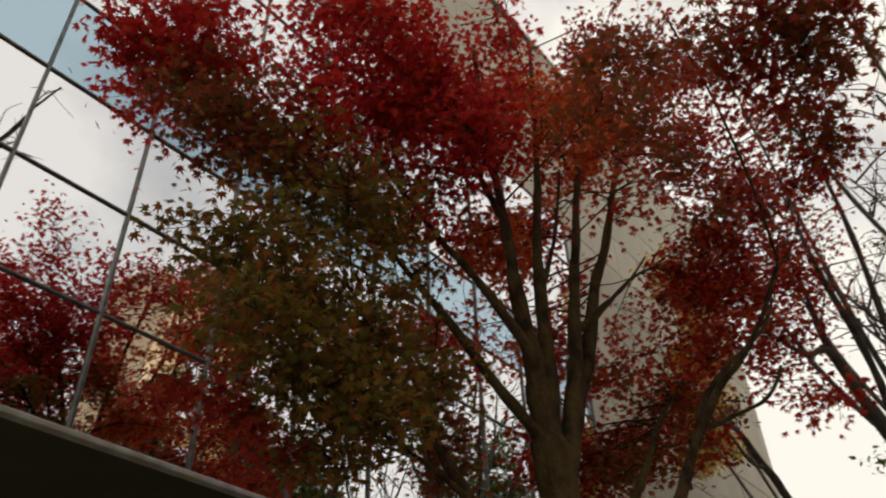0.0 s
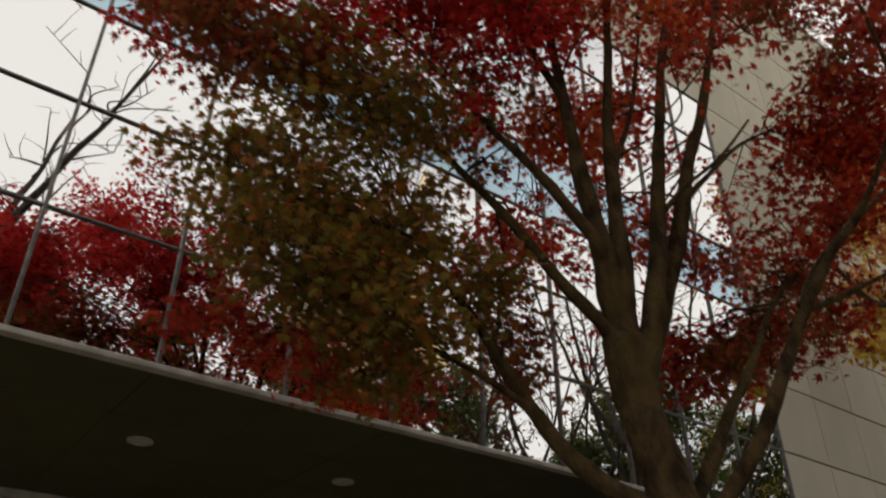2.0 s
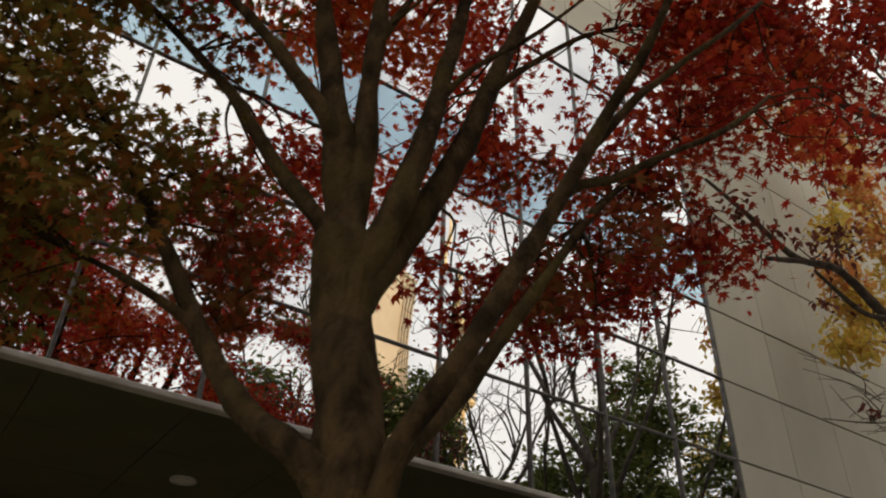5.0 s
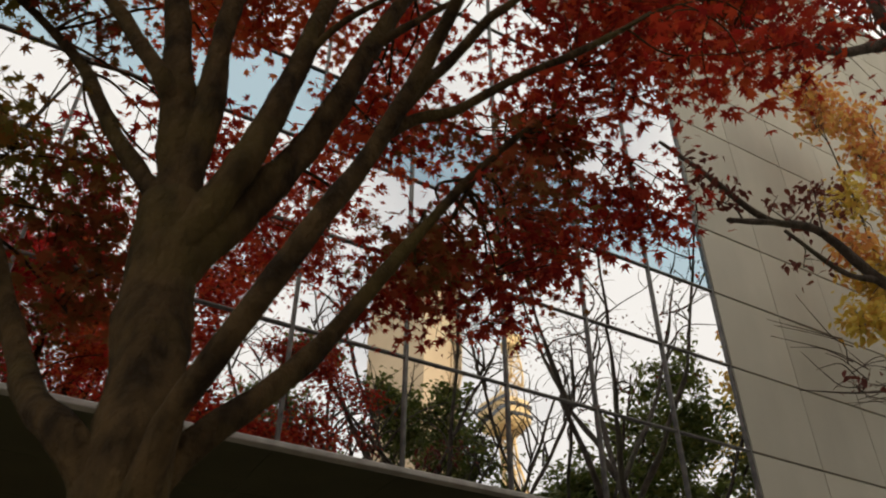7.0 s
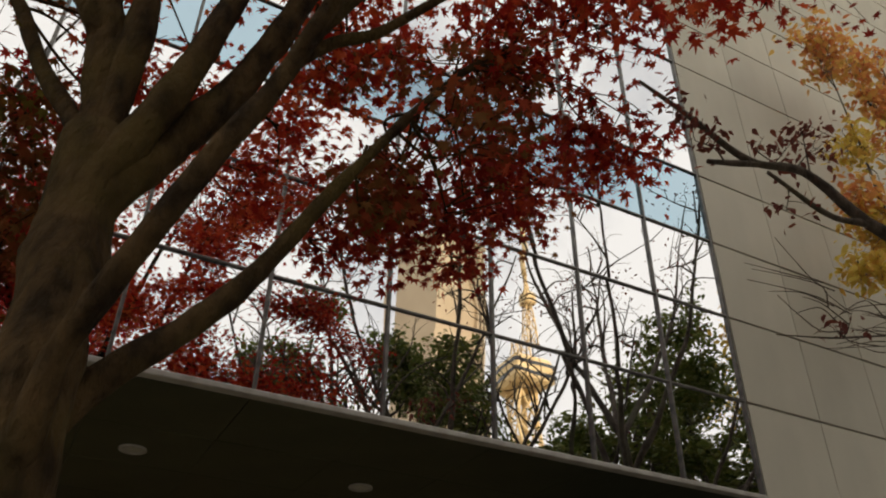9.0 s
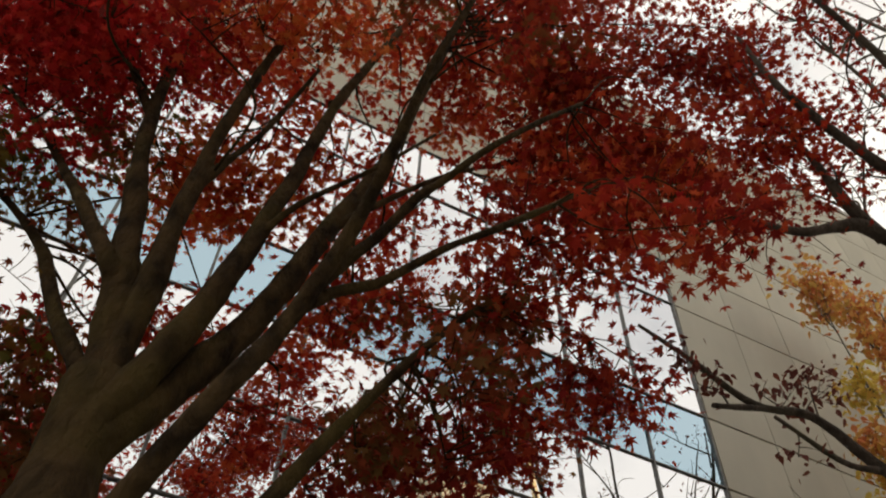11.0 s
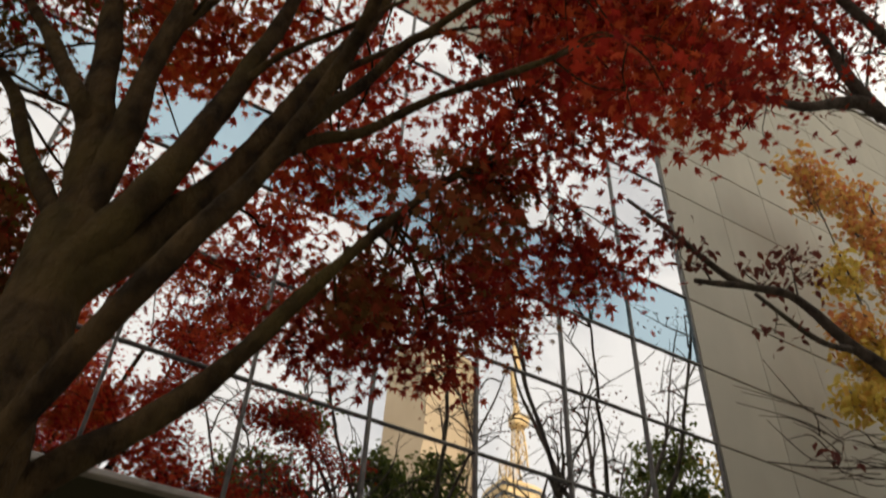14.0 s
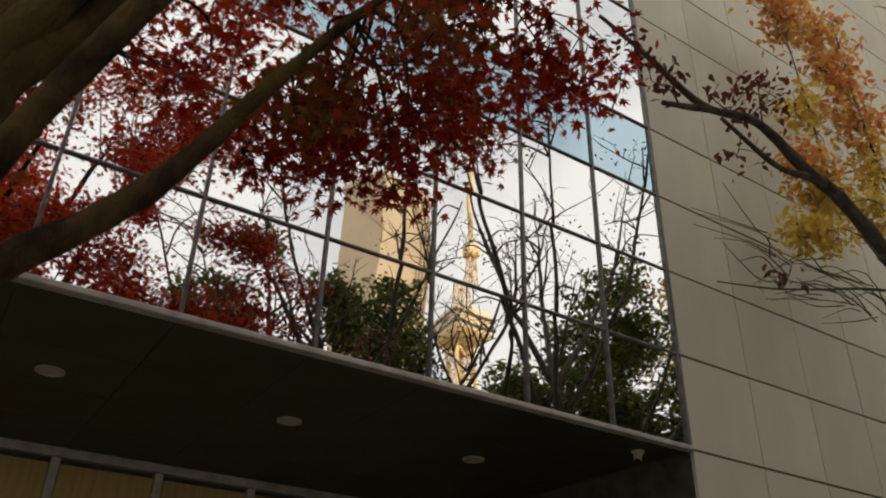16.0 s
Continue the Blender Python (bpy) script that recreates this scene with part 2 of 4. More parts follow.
part("coping", box((0, -0.03, TOP - 0.02), (WING, 0.66, TOP + 0.08), 0.01), TRIM, wing)

# ---- recess below the upper floors ----
BACK = 3.5
soffit = tagged(new("ceiling_soffit"), "dark panelled soffit over the entrance", "ceiling", "", "structure")
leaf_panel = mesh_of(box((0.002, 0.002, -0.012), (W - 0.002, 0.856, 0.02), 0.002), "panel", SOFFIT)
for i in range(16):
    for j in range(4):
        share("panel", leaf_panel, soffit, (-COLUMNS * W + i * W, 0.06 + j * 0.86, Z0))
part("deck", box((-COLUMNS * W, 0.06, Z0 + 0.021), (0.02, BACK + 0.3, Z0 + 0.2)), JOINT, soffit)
lobby = tagged(new("wall_lobby"), "brown panelled wall under the dark soffit", "wall", "", "structure")
part("core", box((-COLUMNS * W, BACK + 0.06, 0), (0.5, BACK + 0.3, Z0 - 0.02)), JOINT, lobby)
LP = 0.945
plate = mesh_of(box((0.045, 0, 0.03), (LP - 0.045, 0.03, Z0 - 0.15), 0.004), "panel", BROWN)
rib = mesh_of(box((-0.04, -0.05, 0), (0.04, 0.05, Z0 - 0.1), 0.005), "rib", TRIM)
for i in range(15):
    share("panel", plate, lobby, (-13.05 + i * LP, BACK, 0))
    share("rib", rib, lobby, (-13.05 + i * LP, BACK + 0.02, 0))
part("head_rail", box((-COLUMNS * W, BACK - 0.06, Z0 - 0.10), (0.3, BACK + 0.05, Z0 - 0.014), 0.006), TRIM, lobby)
part("recess_side", box((0.03, 0.05, 0), (0.09, BACK, Z0 - 0.014)), SOFFIT, lobby)


def downlight(x, y):
    thing = new("downlight")
    thing.location = (x, y, Z0 - 0.012)
    bm = bmesh.new()
    bmesh.ops.create_cone(bm, cap_ends=False, segments=32, radius1=0.10, radius2=0.082, depth=0.016)
    bmesh.ops.create_cone(bm, cap_ends=False, segments=32, radius1=0.10, radius2=0.10, depth=0.016)
    bmesh.ops.translate(bm, verts=bm.verts, vec=(0, 0, -0.008))
    part("ring", bm, TRIM, thing)
    bm = bmesh.new()
    bmesh.ops.create_cone(bm, cap_ends=True, segments=32, radius1=0.07, radius2=0.084, depth=0.008)
    bmesh.ops.translate(bm, verts=bm.verts, vec=(0, 0, -0.005))
    part("lens", bm, LENS, thing, "pale frosted lens, switched off")
    return tagged(thing, "round recessed downlight with pale lens, switched off", "downlight", "soffit downlights")


first = downlight(-4.99, 1.40)
for i in (-3, -2, -1, 1, 2):
    copy_thing(first, pose(-4.99 + 1.83 * i, 1.40, Z0 - 0.012))

fix = tagged(new("ceiling_sensor"), "small pale dome fixture hanging below the soffit corner", "sensor")
fix.location = (-0.34, 0.30, Z0 - 0.012)
bm = bmesh.new()
bmesh.ops.create_cone(bm, cap_ends=True, segments=20, radius1=0.045, radius2=0.06, depth=0.03)
bmesh.ops.translate(bm, verts=bm.verts, vec=(0, 0, -0.015))
part("base", bm, LENS, fix)
bm = bmesh.new()
bmesh.ops.create_uvsphere(bm, u_segments=16, v_segments=8, radius=0.035, matrix=Matrix.Translation((0, 0, -0.035)))
part("dome", bm, LENS, fix)
for i in range(3):
    bm = bmesh.new()
    a = i * 2.1
    bmesh.ops.create_cone(bm, cap_ends=True, segments=8, radius1=0.006, radius2=0.006, depth=0.06, matrix=Matrix.Translation((0.035 * math.cos(a), 0.035 * math.sin(a), -0.05)))
    part("prong", bm, LENS, fix)


# ---- trees ----
def smooth_path(points, steps=6):
    """A rounded line through the points."""
    p = [Vector(q) for q in points]
    p = [2 * p[0] - p[1]] + p + [2 * p[-1] - p[-2]]
    out = []
    for i in range(1, len(p) - 2):
        a, b, c, d = p[i - 1:i + 3]
        for s in range(steps):
            t = s / steps
            out.append(0.5 * (2 * b + (c - a) * t + (2 * a - 5 * b + 4 * c - d) * t * t + (3 * b - a - 3 * c + d) * t ** 3))
    return out + [p[-2]]


def tube(bm, path, r0, r1, sides=8, rough=0.0, flare=0.0):
    """A tapered limb along a path, uneven like bark."""
    side = Vector((0.3, 1, 0.1)).cross(path[1] - path[0]).normalized()
    rings = []
    for i, p in enumerate(path):
        d = (path[min(i + 1, len(path) - 1)] - path[max(i - 1, 0)]).normalized()
        side = (side - d * side.dot(d)).normalized()
        up = d.cross(side)
        t = i / (len(path) - 1)
        r = r0 + (r1 - r0) * t + flare * max(0, 1 - 4 * t) ** 2
        ring = []
        for s in range(sides):
            a = 2 * math.pi * s / sides
            off = side * math.cos(a) + up * math.sin(a)
            q = p + off * r
            k = 1 + rough * noise.noise(q * 5.0) + 0.5 * rough * noise.noise(q * 14.0)
            ring.append(bm.verts.new(p + off * r * k))
        rings.append(ring)
    for a, b in zip(rings, rings[1:]):
        for s in range(sides):
            bm.faces.new((a[s], a[(s + 1) % sides], b[(s + 1) % sides], b[s])).smooth = True
    bm.faces.new(rings[-1])
    bm.faces.new(rings[0][::-1])


MAPLE_SHAPE = ((0, 1.0), (21, 0.40), (42, 0.90), (63, 0.36), (84, 0.66), (108, 0.25), (128, 0.34), (180, 0.06))
SIMPLE_SHAPE = ((0, 1.0), (50, 0.42), (110, 0.40), (180, 0.55))


def outline(shape):
    pts = [(math.sin(radians(a)) * r, math.cos(radians(a)) * r) for a, r in shape]
    return pts + [(-x, y) for x, y in pts[-2:0:-1]]


def leaves(name, centres, sizes, mat, parent, seed, shape=MAPLE_SHAPE, droop=0.5, label=""):
    """One mesh of many leaves, each a small fan that bends down at its tips."""
    rs = np.random.RandomState(seed)
    n = len(centres)
    flat = np.array(outline(shape))
    k = len(flat)
    z = -0.22 * (flat ** 2).sum(1)
    local = np.vstack([[0, 0.12, 0.04], np.column_stack([flat, z])])
    yaw, tip, roll = rs.uniform(0, 2 * np.pi, n), rs.normal(droop, 0.5, n), rs.normal(0, 0.45, n)
    cy, sy, ct, st, cr, sr = np.cos(yaw), np.sin(yaw), np.cos(-tip), np.sin(-tip), np.cos(roll), np.sin(roll)
    x, y, zz = local.T
    x1, z1 = x[None] * cr[:, None] + zz[None] * sr[:, None], -x[None] * sr[:, None] + zz[None] * cr[:, None]
    y1 = np.repeat(y[None], n, 0)
    y2, z2 = y1 * ct[:, None] - z1 * st[:, None], y1 * st[:, None] + z1 * ct[:, None]
    x3, y3 = x1 * cy[:, None] - y2 * sy[:, None], x1 * sy[:, None] + y2 * cy[:, None]
    co = np.stack([x3, y3, z2], -1) * np.asarray(sizes)[:, None, None] + np.asarray(centres)[:, None, :]
    fan = np.array([[0, 1 + i, 1 + (i + 1) % k] for i in range(k)])
    tri = (fan[None] + (np.arange(n) * (k + 1))[:, None, None]).reshape(-1)
    me = bpy.data.meshes.new(name)
    me.vertices.add(n * (k + 1))
    me.vertices.foreach_set("co", co.reshape(-1).astype(np.float32))
    me.loops.add(len(tri))
    me.loops.foreach_set("vertex_index", tri.astype(np.int32))
    me.polygons.add(len(tri) // 3)
    me.polygons.foreach_set("loop_start", np.arange(0, len(tri), 3, dtype=np.int32))
    me.polygons.foreach_set("loop_total", np.full(len(tri) // 3, 3, dtype=np.int32))
    me.update(calc_edges=True)
    me.materials.append(mat)
    ob = new(name, me)
    ob.parent = parent
    return tagged(ob, label, "", "", "stuff")


class Tree:
    """A tree in the making: limbs given by a few turning points, twigs and sprays grown from them."""

    def __init__(self, label, bark, seed, group=""):
        self.top = tagged(new("tree"), label, "tree", group)
        self.bark, self.rs, self.nodes = bark, np.random.RandomState(seed), []
        self.twig, self.spray, self.seed = bmesh.new(), {}, seed

    def limb(self, points, r0, r1, name="limb", sides=10, flare=0.0):
        path = smooth_path(points, 7)
        bm = bmesh.new()
        tube(bm, path, r0, r1, sides, 0.22, flare)
        part(name, bm, self.bark, self.top)
        skip = 3 if name == "trunk" else 2
        for i, p in enumerate(path):
            if i >= skip:
                self.nodes.append((p, r0 + (r1 - r0) * i / len(path)))

    def shoot(self, a, b, r, sag=0.1, steps=4):
        """A thin twig from a to b with a bend."""
        a, b = Vector(a), Vector(b)
        d = (b - a).length
        j = Vector(self.rs.normal(0, 0.10 * d, 3).tolist())
        mid1, mid2 = a.lerp(b, 0.35) + j + Vector((0, 0, sag * d)), a.lerp(b, 0.7) + j * 0.6 + Vector((0, 0, sag * 0.6 * d))
        path = smooth_path((a, mid1, mid2, b), steps)
        tube(self.twig, path, r, r * 0.35, 5)
        return path

    def pad(self, kind, centre, rx, ry, rz, n, size=0.050, per=14, spread=0.085):
        """A layer of foliage: twigs from the nearest limb, ending in sprays of leaves."""
        rs, c = self.rs, Vector(centre)
        rx, ry, rz = rx * 1.2, ry * 1.2, rz * 1.2
        near = sorted(self.nodes, key=lambda q: (q[0] - c).length + 0.6 * max(0, q[0].z - c.z))[:6]
        hub = near[0][0] if near else c
        ends = []
        count = max(3, n // per)
        stems = max(1, count // 13)
        joints = []
        for s in range(stems):
            v = rs.normal(0, 1, 3)
            v = v / np.linalg.norm(v) * rs.uniform(0.1, 0.7) ** 0.5
            tgt = c + Vector((v[0] * rx, v[1] * ry, v[2] * rz))
            src = near[int(rs.randint(0, len(near)))] if near else (hub, 0.01)
            path = self.shoot(src[0], tgt, min(0.008, max(0.004, src[1] * 0.4)), 0.08, 5)
            joints += path[len(path) // 3:]
        for s in range(count):
            v = rs.normal(0, 1, 3)
            v = v / np.linalg.norm(v) * rs.uniform(0, 1) ** 0.4
            tgt = c + Vector((v[0] * rx, v[1] * ry, v[2] * rz))
            src = min(joints, key=lambda q: (q - tgt).length)
            if (src - tgt).length > 0.04:
                self.shoot(src, tgt, 0.0032, 0.05, 2)
            ends.append((src, tgt))
        pos = []
        for i in range(n):
            src, tgt = ends[i % len(ends)]
            p = src.lerp(tgt, float(rs.uniform(0.35, 1.1)))
            pos.append(np.array(p) + rs.normal(0, 1, 3) * (spread, spread, spread * 0.55))
        self.spray.setdefault((kind, size), []).append(np.array(pos))

    def finish(self, shape=MAPLE_SHAPE, droop=0.5):
        part("brushwood", self.twig, self.bark, self.top, "", "stuff")
        for (kind, size), blocks in self.spray.items():
            c = np.vstack(blocks)
            leaves("foliage", c, self.rs.uniform(0.62, 1.08, len(c)) * size, LEAF[kind], self.top, self.seed + len(c), shape, droop)
        return self.top


# the large maple beside the path
maple = Tree("large maple with deep red and olive autumn leaves", MAPLE_BARK, 11)
maple.limb(((-5.64, -2.76, -0.10), (-5.66, -2.75, 0.80), (-5.68, -2.73, 1.40), (-5.69, -2.69, 2.20), (-5.70, -2.63, 2.55), (-5.71, -2.56, 2.91), (-5.73, -2.53, 3.20)), 0.122, 0.098, "trunk", 20, 0.10)
maple.limb(((-5.70, -2.70, 2.15), (-5.78, -2.69, 2.24), (-5.87, -2.66, 2.34), (-5.95, -2.51, 2.46), (-6.01, -2.35, 2.63), (-6.09, -2.26, 2.82), (-6.18, -2.18, 3.03), (-6.28, -2.12, 3.24), (-6.39, -2.02, 3.49), (-6.52, -1.98, 3.70), (-6.72, -1.95, 3.95)), 0.058, 0.014)
maple.limb(((-6.09, -2.26, 2.82), (-6.24, -2.22, 2.91), (-6.42, -2.20, 2.97), (-6.70, -2.15, 3.05)), 0.022, 0.008)
maple.limb(((-5.72, -2.54, 3.06), (-5.79, -2.51, 3.22), (-5.88, -2.44, 3.38), (-5.97, -2.36, 3.55), (-6.06, -2.27, 3.76), (-6.15, -2.17, 3.98), (-6.27, -2.08, 4.17), (-6.41, -2.02, 4.33), (-6.57, -1.98, 4.47), (-6.85, -1.92, 4.70)), 0.043, 0.012)
maple.limb(((-5.81, -2.55, 3.58), (-5.88, -2.58, 3.68), (-5.99, -2.52, 3.87), (-6.10, -2.44, 4.08), (-6.22, -2.34, 4.30), (-6.27, -2.27, 4.42), (-6.45, -2.15, 4.72), (-6.72, -2.05, 5.05)), 0.041, 0.011)
maple.limb(((-5.72, -2.53, 3.10), (-5.77, -2.53, 3.48), (-5.81, -2.55, 3.64), (-5.85, -2.55, 3.81), (-5.88, -2.54, 4.00), (-5.93, -2.55, 4.20), (-5.97, -2.56, 4.39), (-6.03, -2.55, 4.90), (-6.05, -2.50, 5.60), (-6.02, -2.45, 6.40)), 0.074, 0.018)
maple.limb(((-6.00, -2.56, 4.60), (-6.17, -2.50, 4.95), (-6.42, -2.42, 5.45), (-6.70, -2.35, 5.85)), 0.026, 0.010)
maple.limb(((-5.71, -2.55, 3.14), (-5.71, -2.57, 3.40), (-5.71, -2.58, 3.69), (-5.72, -2.59, 3.89), (-5.72, -2.60, 4.08), (-5.71, -2.60, 4.32), (-5.71, -2.61, 4.53), (-5.66, -2.65, 5.10), (-5.58, -2.66, 5.80), (-5.46, -2.65, 6.80)), 0.060, 0.017)
maple.limb(((-5.71, -2.60, 4.20), (-5.63, -2.63, 4.42), (-5.52, -2.66, 4.75), (-5.38, -2.70, 5.40)), 0.022, 0.009)
maple.limb(((-5.71, -2.58, 2.96), (-5.64, -2.60, 3.14), (-5.58, -2.62, 3.32), (-5.52, -2.62, 3.53), (-5.47, -2.64, 3.74), (-5.42, -2.64, 3.98), (-5.38, -2.65, 4.23), (-5.33, -2.66, 4.50), (-5.30, -2.69, 4.75), (-5.24, -2.72, 5.15), (-5.12, -2.75, 5.65), (-4.94, -2.80, 6.35)), 0.068, 0.018)
maple.limb(((-5.70, -2.58, 2.88), (-5.62, -2.56, 3.04), (-5.53, -2.54, 3.20), (-5.43, -2.55, 3.40), (-5.33, -2.55, 3.63), (-5.25, -2.59, 3.84), (-5.18, -2.62, 4.08), (-5.10, -2.64, 4.35), (-4.99, -2.66, 4.66), (-4.92, -2.73, 4.91), (-4.84, -2.82, 5.35), (-4.74, -2.92, 5.90), (-4.62, -3.00, 6.60)), 0.078, 0.016)
maple.limb(((-5.14, -2.63, 4.22), (-4.98, -2.70, 4.42), (-4.66, -2.80, 4.78), (-4.30, -2.90, 5.05)), 0.022, 0.008)
maple.limb(((-5.42, -2.64, 3.98), (-5.30, -2.75, 4.18), (-5.05, -2.88, 4.45), (-4.80, -2.98, 4.80)), 0.018, 0.008)
maple.limb(((-5.69, -2.72, 2.00), (-5.67, -2.80, 2.14), (-5.65, -2.87, 2.32), (-5.59, -2.96, 2.47), (-5.52, -3.05, 2.63), (-5.44, -3.11, 2.82), (-5.34, -3.17, 3.04), (-5.26, -3.27, 3.26), (-5.21, -3.40, 3.46), (-5.20, -3.55, 3.58), (-5.18, -3.72, 3.80), (-5.10, -3.88, 4.15)), 0.048, 0.011)
maple.limb(((-5.68, -2.68, 2.10), (-5.60, -2.63, 2.28), (-5.51, -2.62, 2.41), (-5.38, -2.62, 2.55), (-5.25, -2.62, 2.71), (-5.13, -2.64, 2.90), (-5.03, -2.70, 3.08), (-4.90, -2.75, 3.30), (-4.74, -2.78, 3.56), (-4.58, -2.84, 3.78), (-4.40, -2.88, 3.98)), 0.052, 0.011)
maple.limb(((-5.31, -3.18, 3.14), (-5.21, -3.22, 3.24), (-5.10, -3.27, 3.29), (-5.02, -3.35, 3.34), (-4.94, -3.43, 3.39), (-4.82, -3.50, 3.47), (-4.66, -3.55, 3.62), (-4.50, -3.58, 3.80)), 0.020, 0.008)
maple.limb(((-5.27, -3.23, 3.22), (-5.20, -3.25, 3.36), (-5.12, -3.29, 3.49), (-5.04, -3.39, 3.63), (-4.98, -3.43, 3.70), (-4.88, -3.53, 3.82), (-4.72, -3.62, 4.00), (-4.50, -3.66, 4.28)), 0.022, 0.009)
maple.limb(((-5.10, -3.88, 4.15), (-5.28, -3.92, 4.62), (-5.70, -3.95, 5.05), (-6.20, -3.95, 5.30)), 0.011, 0.006)
pad = maple.pad
pad("maple_dark", (-4.41, -2.20, 3.56), 0.36, 0.35, 0.19, 546)
pad("maple_red", (-4.03, -2.30, 3.81), 0.27, 0.30, 0.19, 336)
pad("maple_dark", (-3.68, -2.40, 4.11), 0.24, 0.25, 0.13, 133)
pad("maple_red", (-4.33, -2.90, 4.02), 0.19, 0.25, 0.13, 252)
pad("maple_dark", (-4.04, -3.30, 5.00), 0.55, 0.35, 0.32, 935)
pad("maple_dark", (-3.85, -3.50, 4.38), 0.35, 0.30, 0.20, 301)
pad("maple_dark", (-3.10, -3.50, 6.23), 0.47, 0.35, 0.31, 765)
pad("maple_dark", (-4.40, -3.20, 4.12), 0.27, 0.30, 0.14, 215)
pad("maple_red", (-4.03, -3.00, 4.68), 0.38, 0.30, 0.34, 462)
pad("maple_dark", (-3.29, -3.20, 5.22), 0.64, 0.35, 0.40, 420)
pad("maple_dark", (-4.57, -2.00, 3.54), 0.37, 0.30, 0.17, 336)
pad("maple_brown", (-3.65, -2.00, 3.86), 0.40, 0.30, 0.16, 150)
pad("maple_red", (-4.15, -2.20, 4.32), 0.31, 0.25, 0.12, 189)
pad("maple_dark", (-3.84, -3.30, 7.73), 0.78, 0.35, 0.48, 850)
pad("maple_dark", (-4.47, -3.60, 5.62), 0.51, 0.30, 0.28, 510)
pad("maple_dark", (-3.93, -2.90, 4.51), 0.46, 0.30, 0.18, 209)
pad("maple_dark", (-2.42, -3.50, 5.73), 0.46, 0.30, 0.29, 340)
pad("maple_brown", (-4.33, -2.60, 3.85), 0.31, 0.30, 0.11, 321)
pad("maple_brown", (-4.77, -2.50, 3.34), 0.17, 0.20, 0.09, 160)
pad("maple_olive", (-6.95, -2.10, 3.64), 0.47, 0.40, 0.32, 1735)
pad("maple_olive", (-6.45, -2.10, 3.44), 0.41, 0.40, 0.27, 813)
pad("maple_olive", (-6.83, -2.10, 3.02), 0.33, 0.40, 0.22, 1024)
pad("maple_olive", (-7.02, -2.20, 4.33), 0.58, 0.35, 0.23, 1024)
pad("maple_olive", (-7.46, -2.20, 3.29), 0.35, 0.30, 0.21, 946)
pad("maple_olive", (-7.03, -2.20, 3.12), 0.30, 0.30, 0.25, 788)
pad("maple_olive", (-7.55, -2.10, 3.64), 0.34, 0.30, 0.20, 630)
pad("maple_red", (-4.69, -2.00, 4.69), 0.36, 0.30, 0.20, 267)
pad("maple_red", (-4.04, -3.10, 4.24), 0.27, 0.30, 0.08, 110)
pad("maple_red", (-5.61, -1.60, 4.35), 0.27, 0.30, 0.18, 63)
pad("maple_crimson", (-6.03, -1.70, 3.96), 0.16, 0.30, 0.22, 87)
pad("maple_crimson", (-6.54, -1.90, 5.49), 0.42, 0.40, 0.35, 1305)
pad("maple_crimson", (-7.03, -1.70, 6.09), 0.36, 0.40, 0.32, 435)
pad("maple_crimson", (-6.11, -1.90, 6.24), 0.43, 0.35, 0.31, 696)
pad("maple_red", (-5.50, -2.00, 6.28), 0.35, 0.35, 0.35, 696)
pad("maple_red", (-4.43, -2.60, 6.47), 0.51, 0.40, 0.35, 1479)
pad("maple_red", (-3.89, -2.90, 7.04), 0.56, 0.40, 0.34, 1355)
pad("maple_red", (-3.02, -3.60, 5.20), 0.33, 0.30, 0.26, 510)
pad("maple_dark", (-4.01, -3.70, 3.69), 0.20, 0.25, 0.07, 66)
pad("maple_red", (-5.36, -1.50, 4.32), 0.30, 0.30, 0.20, 50)
pad("maple_red", (-4.68, -1.80, 5.54), 0.24, 0.30, 0.36, 616)
pad("maple_crimson", (-6.95, -2.30, 5.55), 0.58, 0.40, 0.46, 3190)
pad("maple_crimson", (-8.03, -1.90, 4.99), 0.41, 0.35, 0.28, 1595)
pad("maple_crimson", (-6.44, -2.60, 5.10), 0.40, 0.35, 0.40, 1595)
pad("maple_red", (-3.93, -3.10, 4.99), 0.56, 0.30, 0.19, 739)
pad("maple_crimson", (-6.01, -2.70, 6.41), 0.36, 0.30, 0.27, 348)
pad("maple_orange", (-4.86, -1.90, 4.39), 0.34, 0.30, 0.16, 245)
pad("maple_orange", (-5.51, -2.10, 4.89), 0.36, 0.25, 0.15, 870)
pad("maple_orange", (-5.04, -2.30, 6.91), 0.38, 0.30, 0.25, 616)
pad("maple_orange", (-5.60, -3.00, 5.64), 0.46, 0.35, 0.38, 1015)
pad("maple_brown", (-7.62, -2.00, 4.70), 0.53, 0.35, 0.20, 797)
pad("maple_dark", (-4.44, -2.90, 7.49), 0.61, 0.35, 0.39, 680)
pad("maple_dark", (-3.38, -3.20, 7.83), 0.67, 0.35, 0.49, 595)
pad("maple_dark", (-3.15, -3.40, 6.19), 0.43, 0.30, 0.32, 255)
pad("maple_crimson", (-7.26, -2.20, 4.75), 0.39, 0.30, 0.20, 500)
pad("maple_brown", (-7.80, -2.00, 4.34), 0.27, 0.30, 0.15, 400)
pad("maple_red", (-5.87, -2.40, 5.46), 0.36, 0.30, 0.32, 500)
pad("maple_crimson", (-5.95, -2.60, 6.01), 0.38, 0.30, 0.25, 300)
pad("maple_crimson", (-8.22, -1.90, 4.78), 0.23, 0.30, 0.16, 300)
pad("maple_red", (-5.55, -1.80, 4.24), 0.27, 0.26, 0.15, 104)
pad("maple_red", (-5.15, -2.10, 3.56), 0.27, 0.26, 0.15, 104)
pad("maple_red", (-4.89, -2.40, 3.96), 0.27, 0.26, 0.15, 105)
pad("maple_brown", (-4.71, -2.50, 3.39), 0.27, 0.26, 0.15, 124)
pad("maple_dark", (-4.43, -2.70, 3.44), 0.27, 0.26, 0.15, 99)
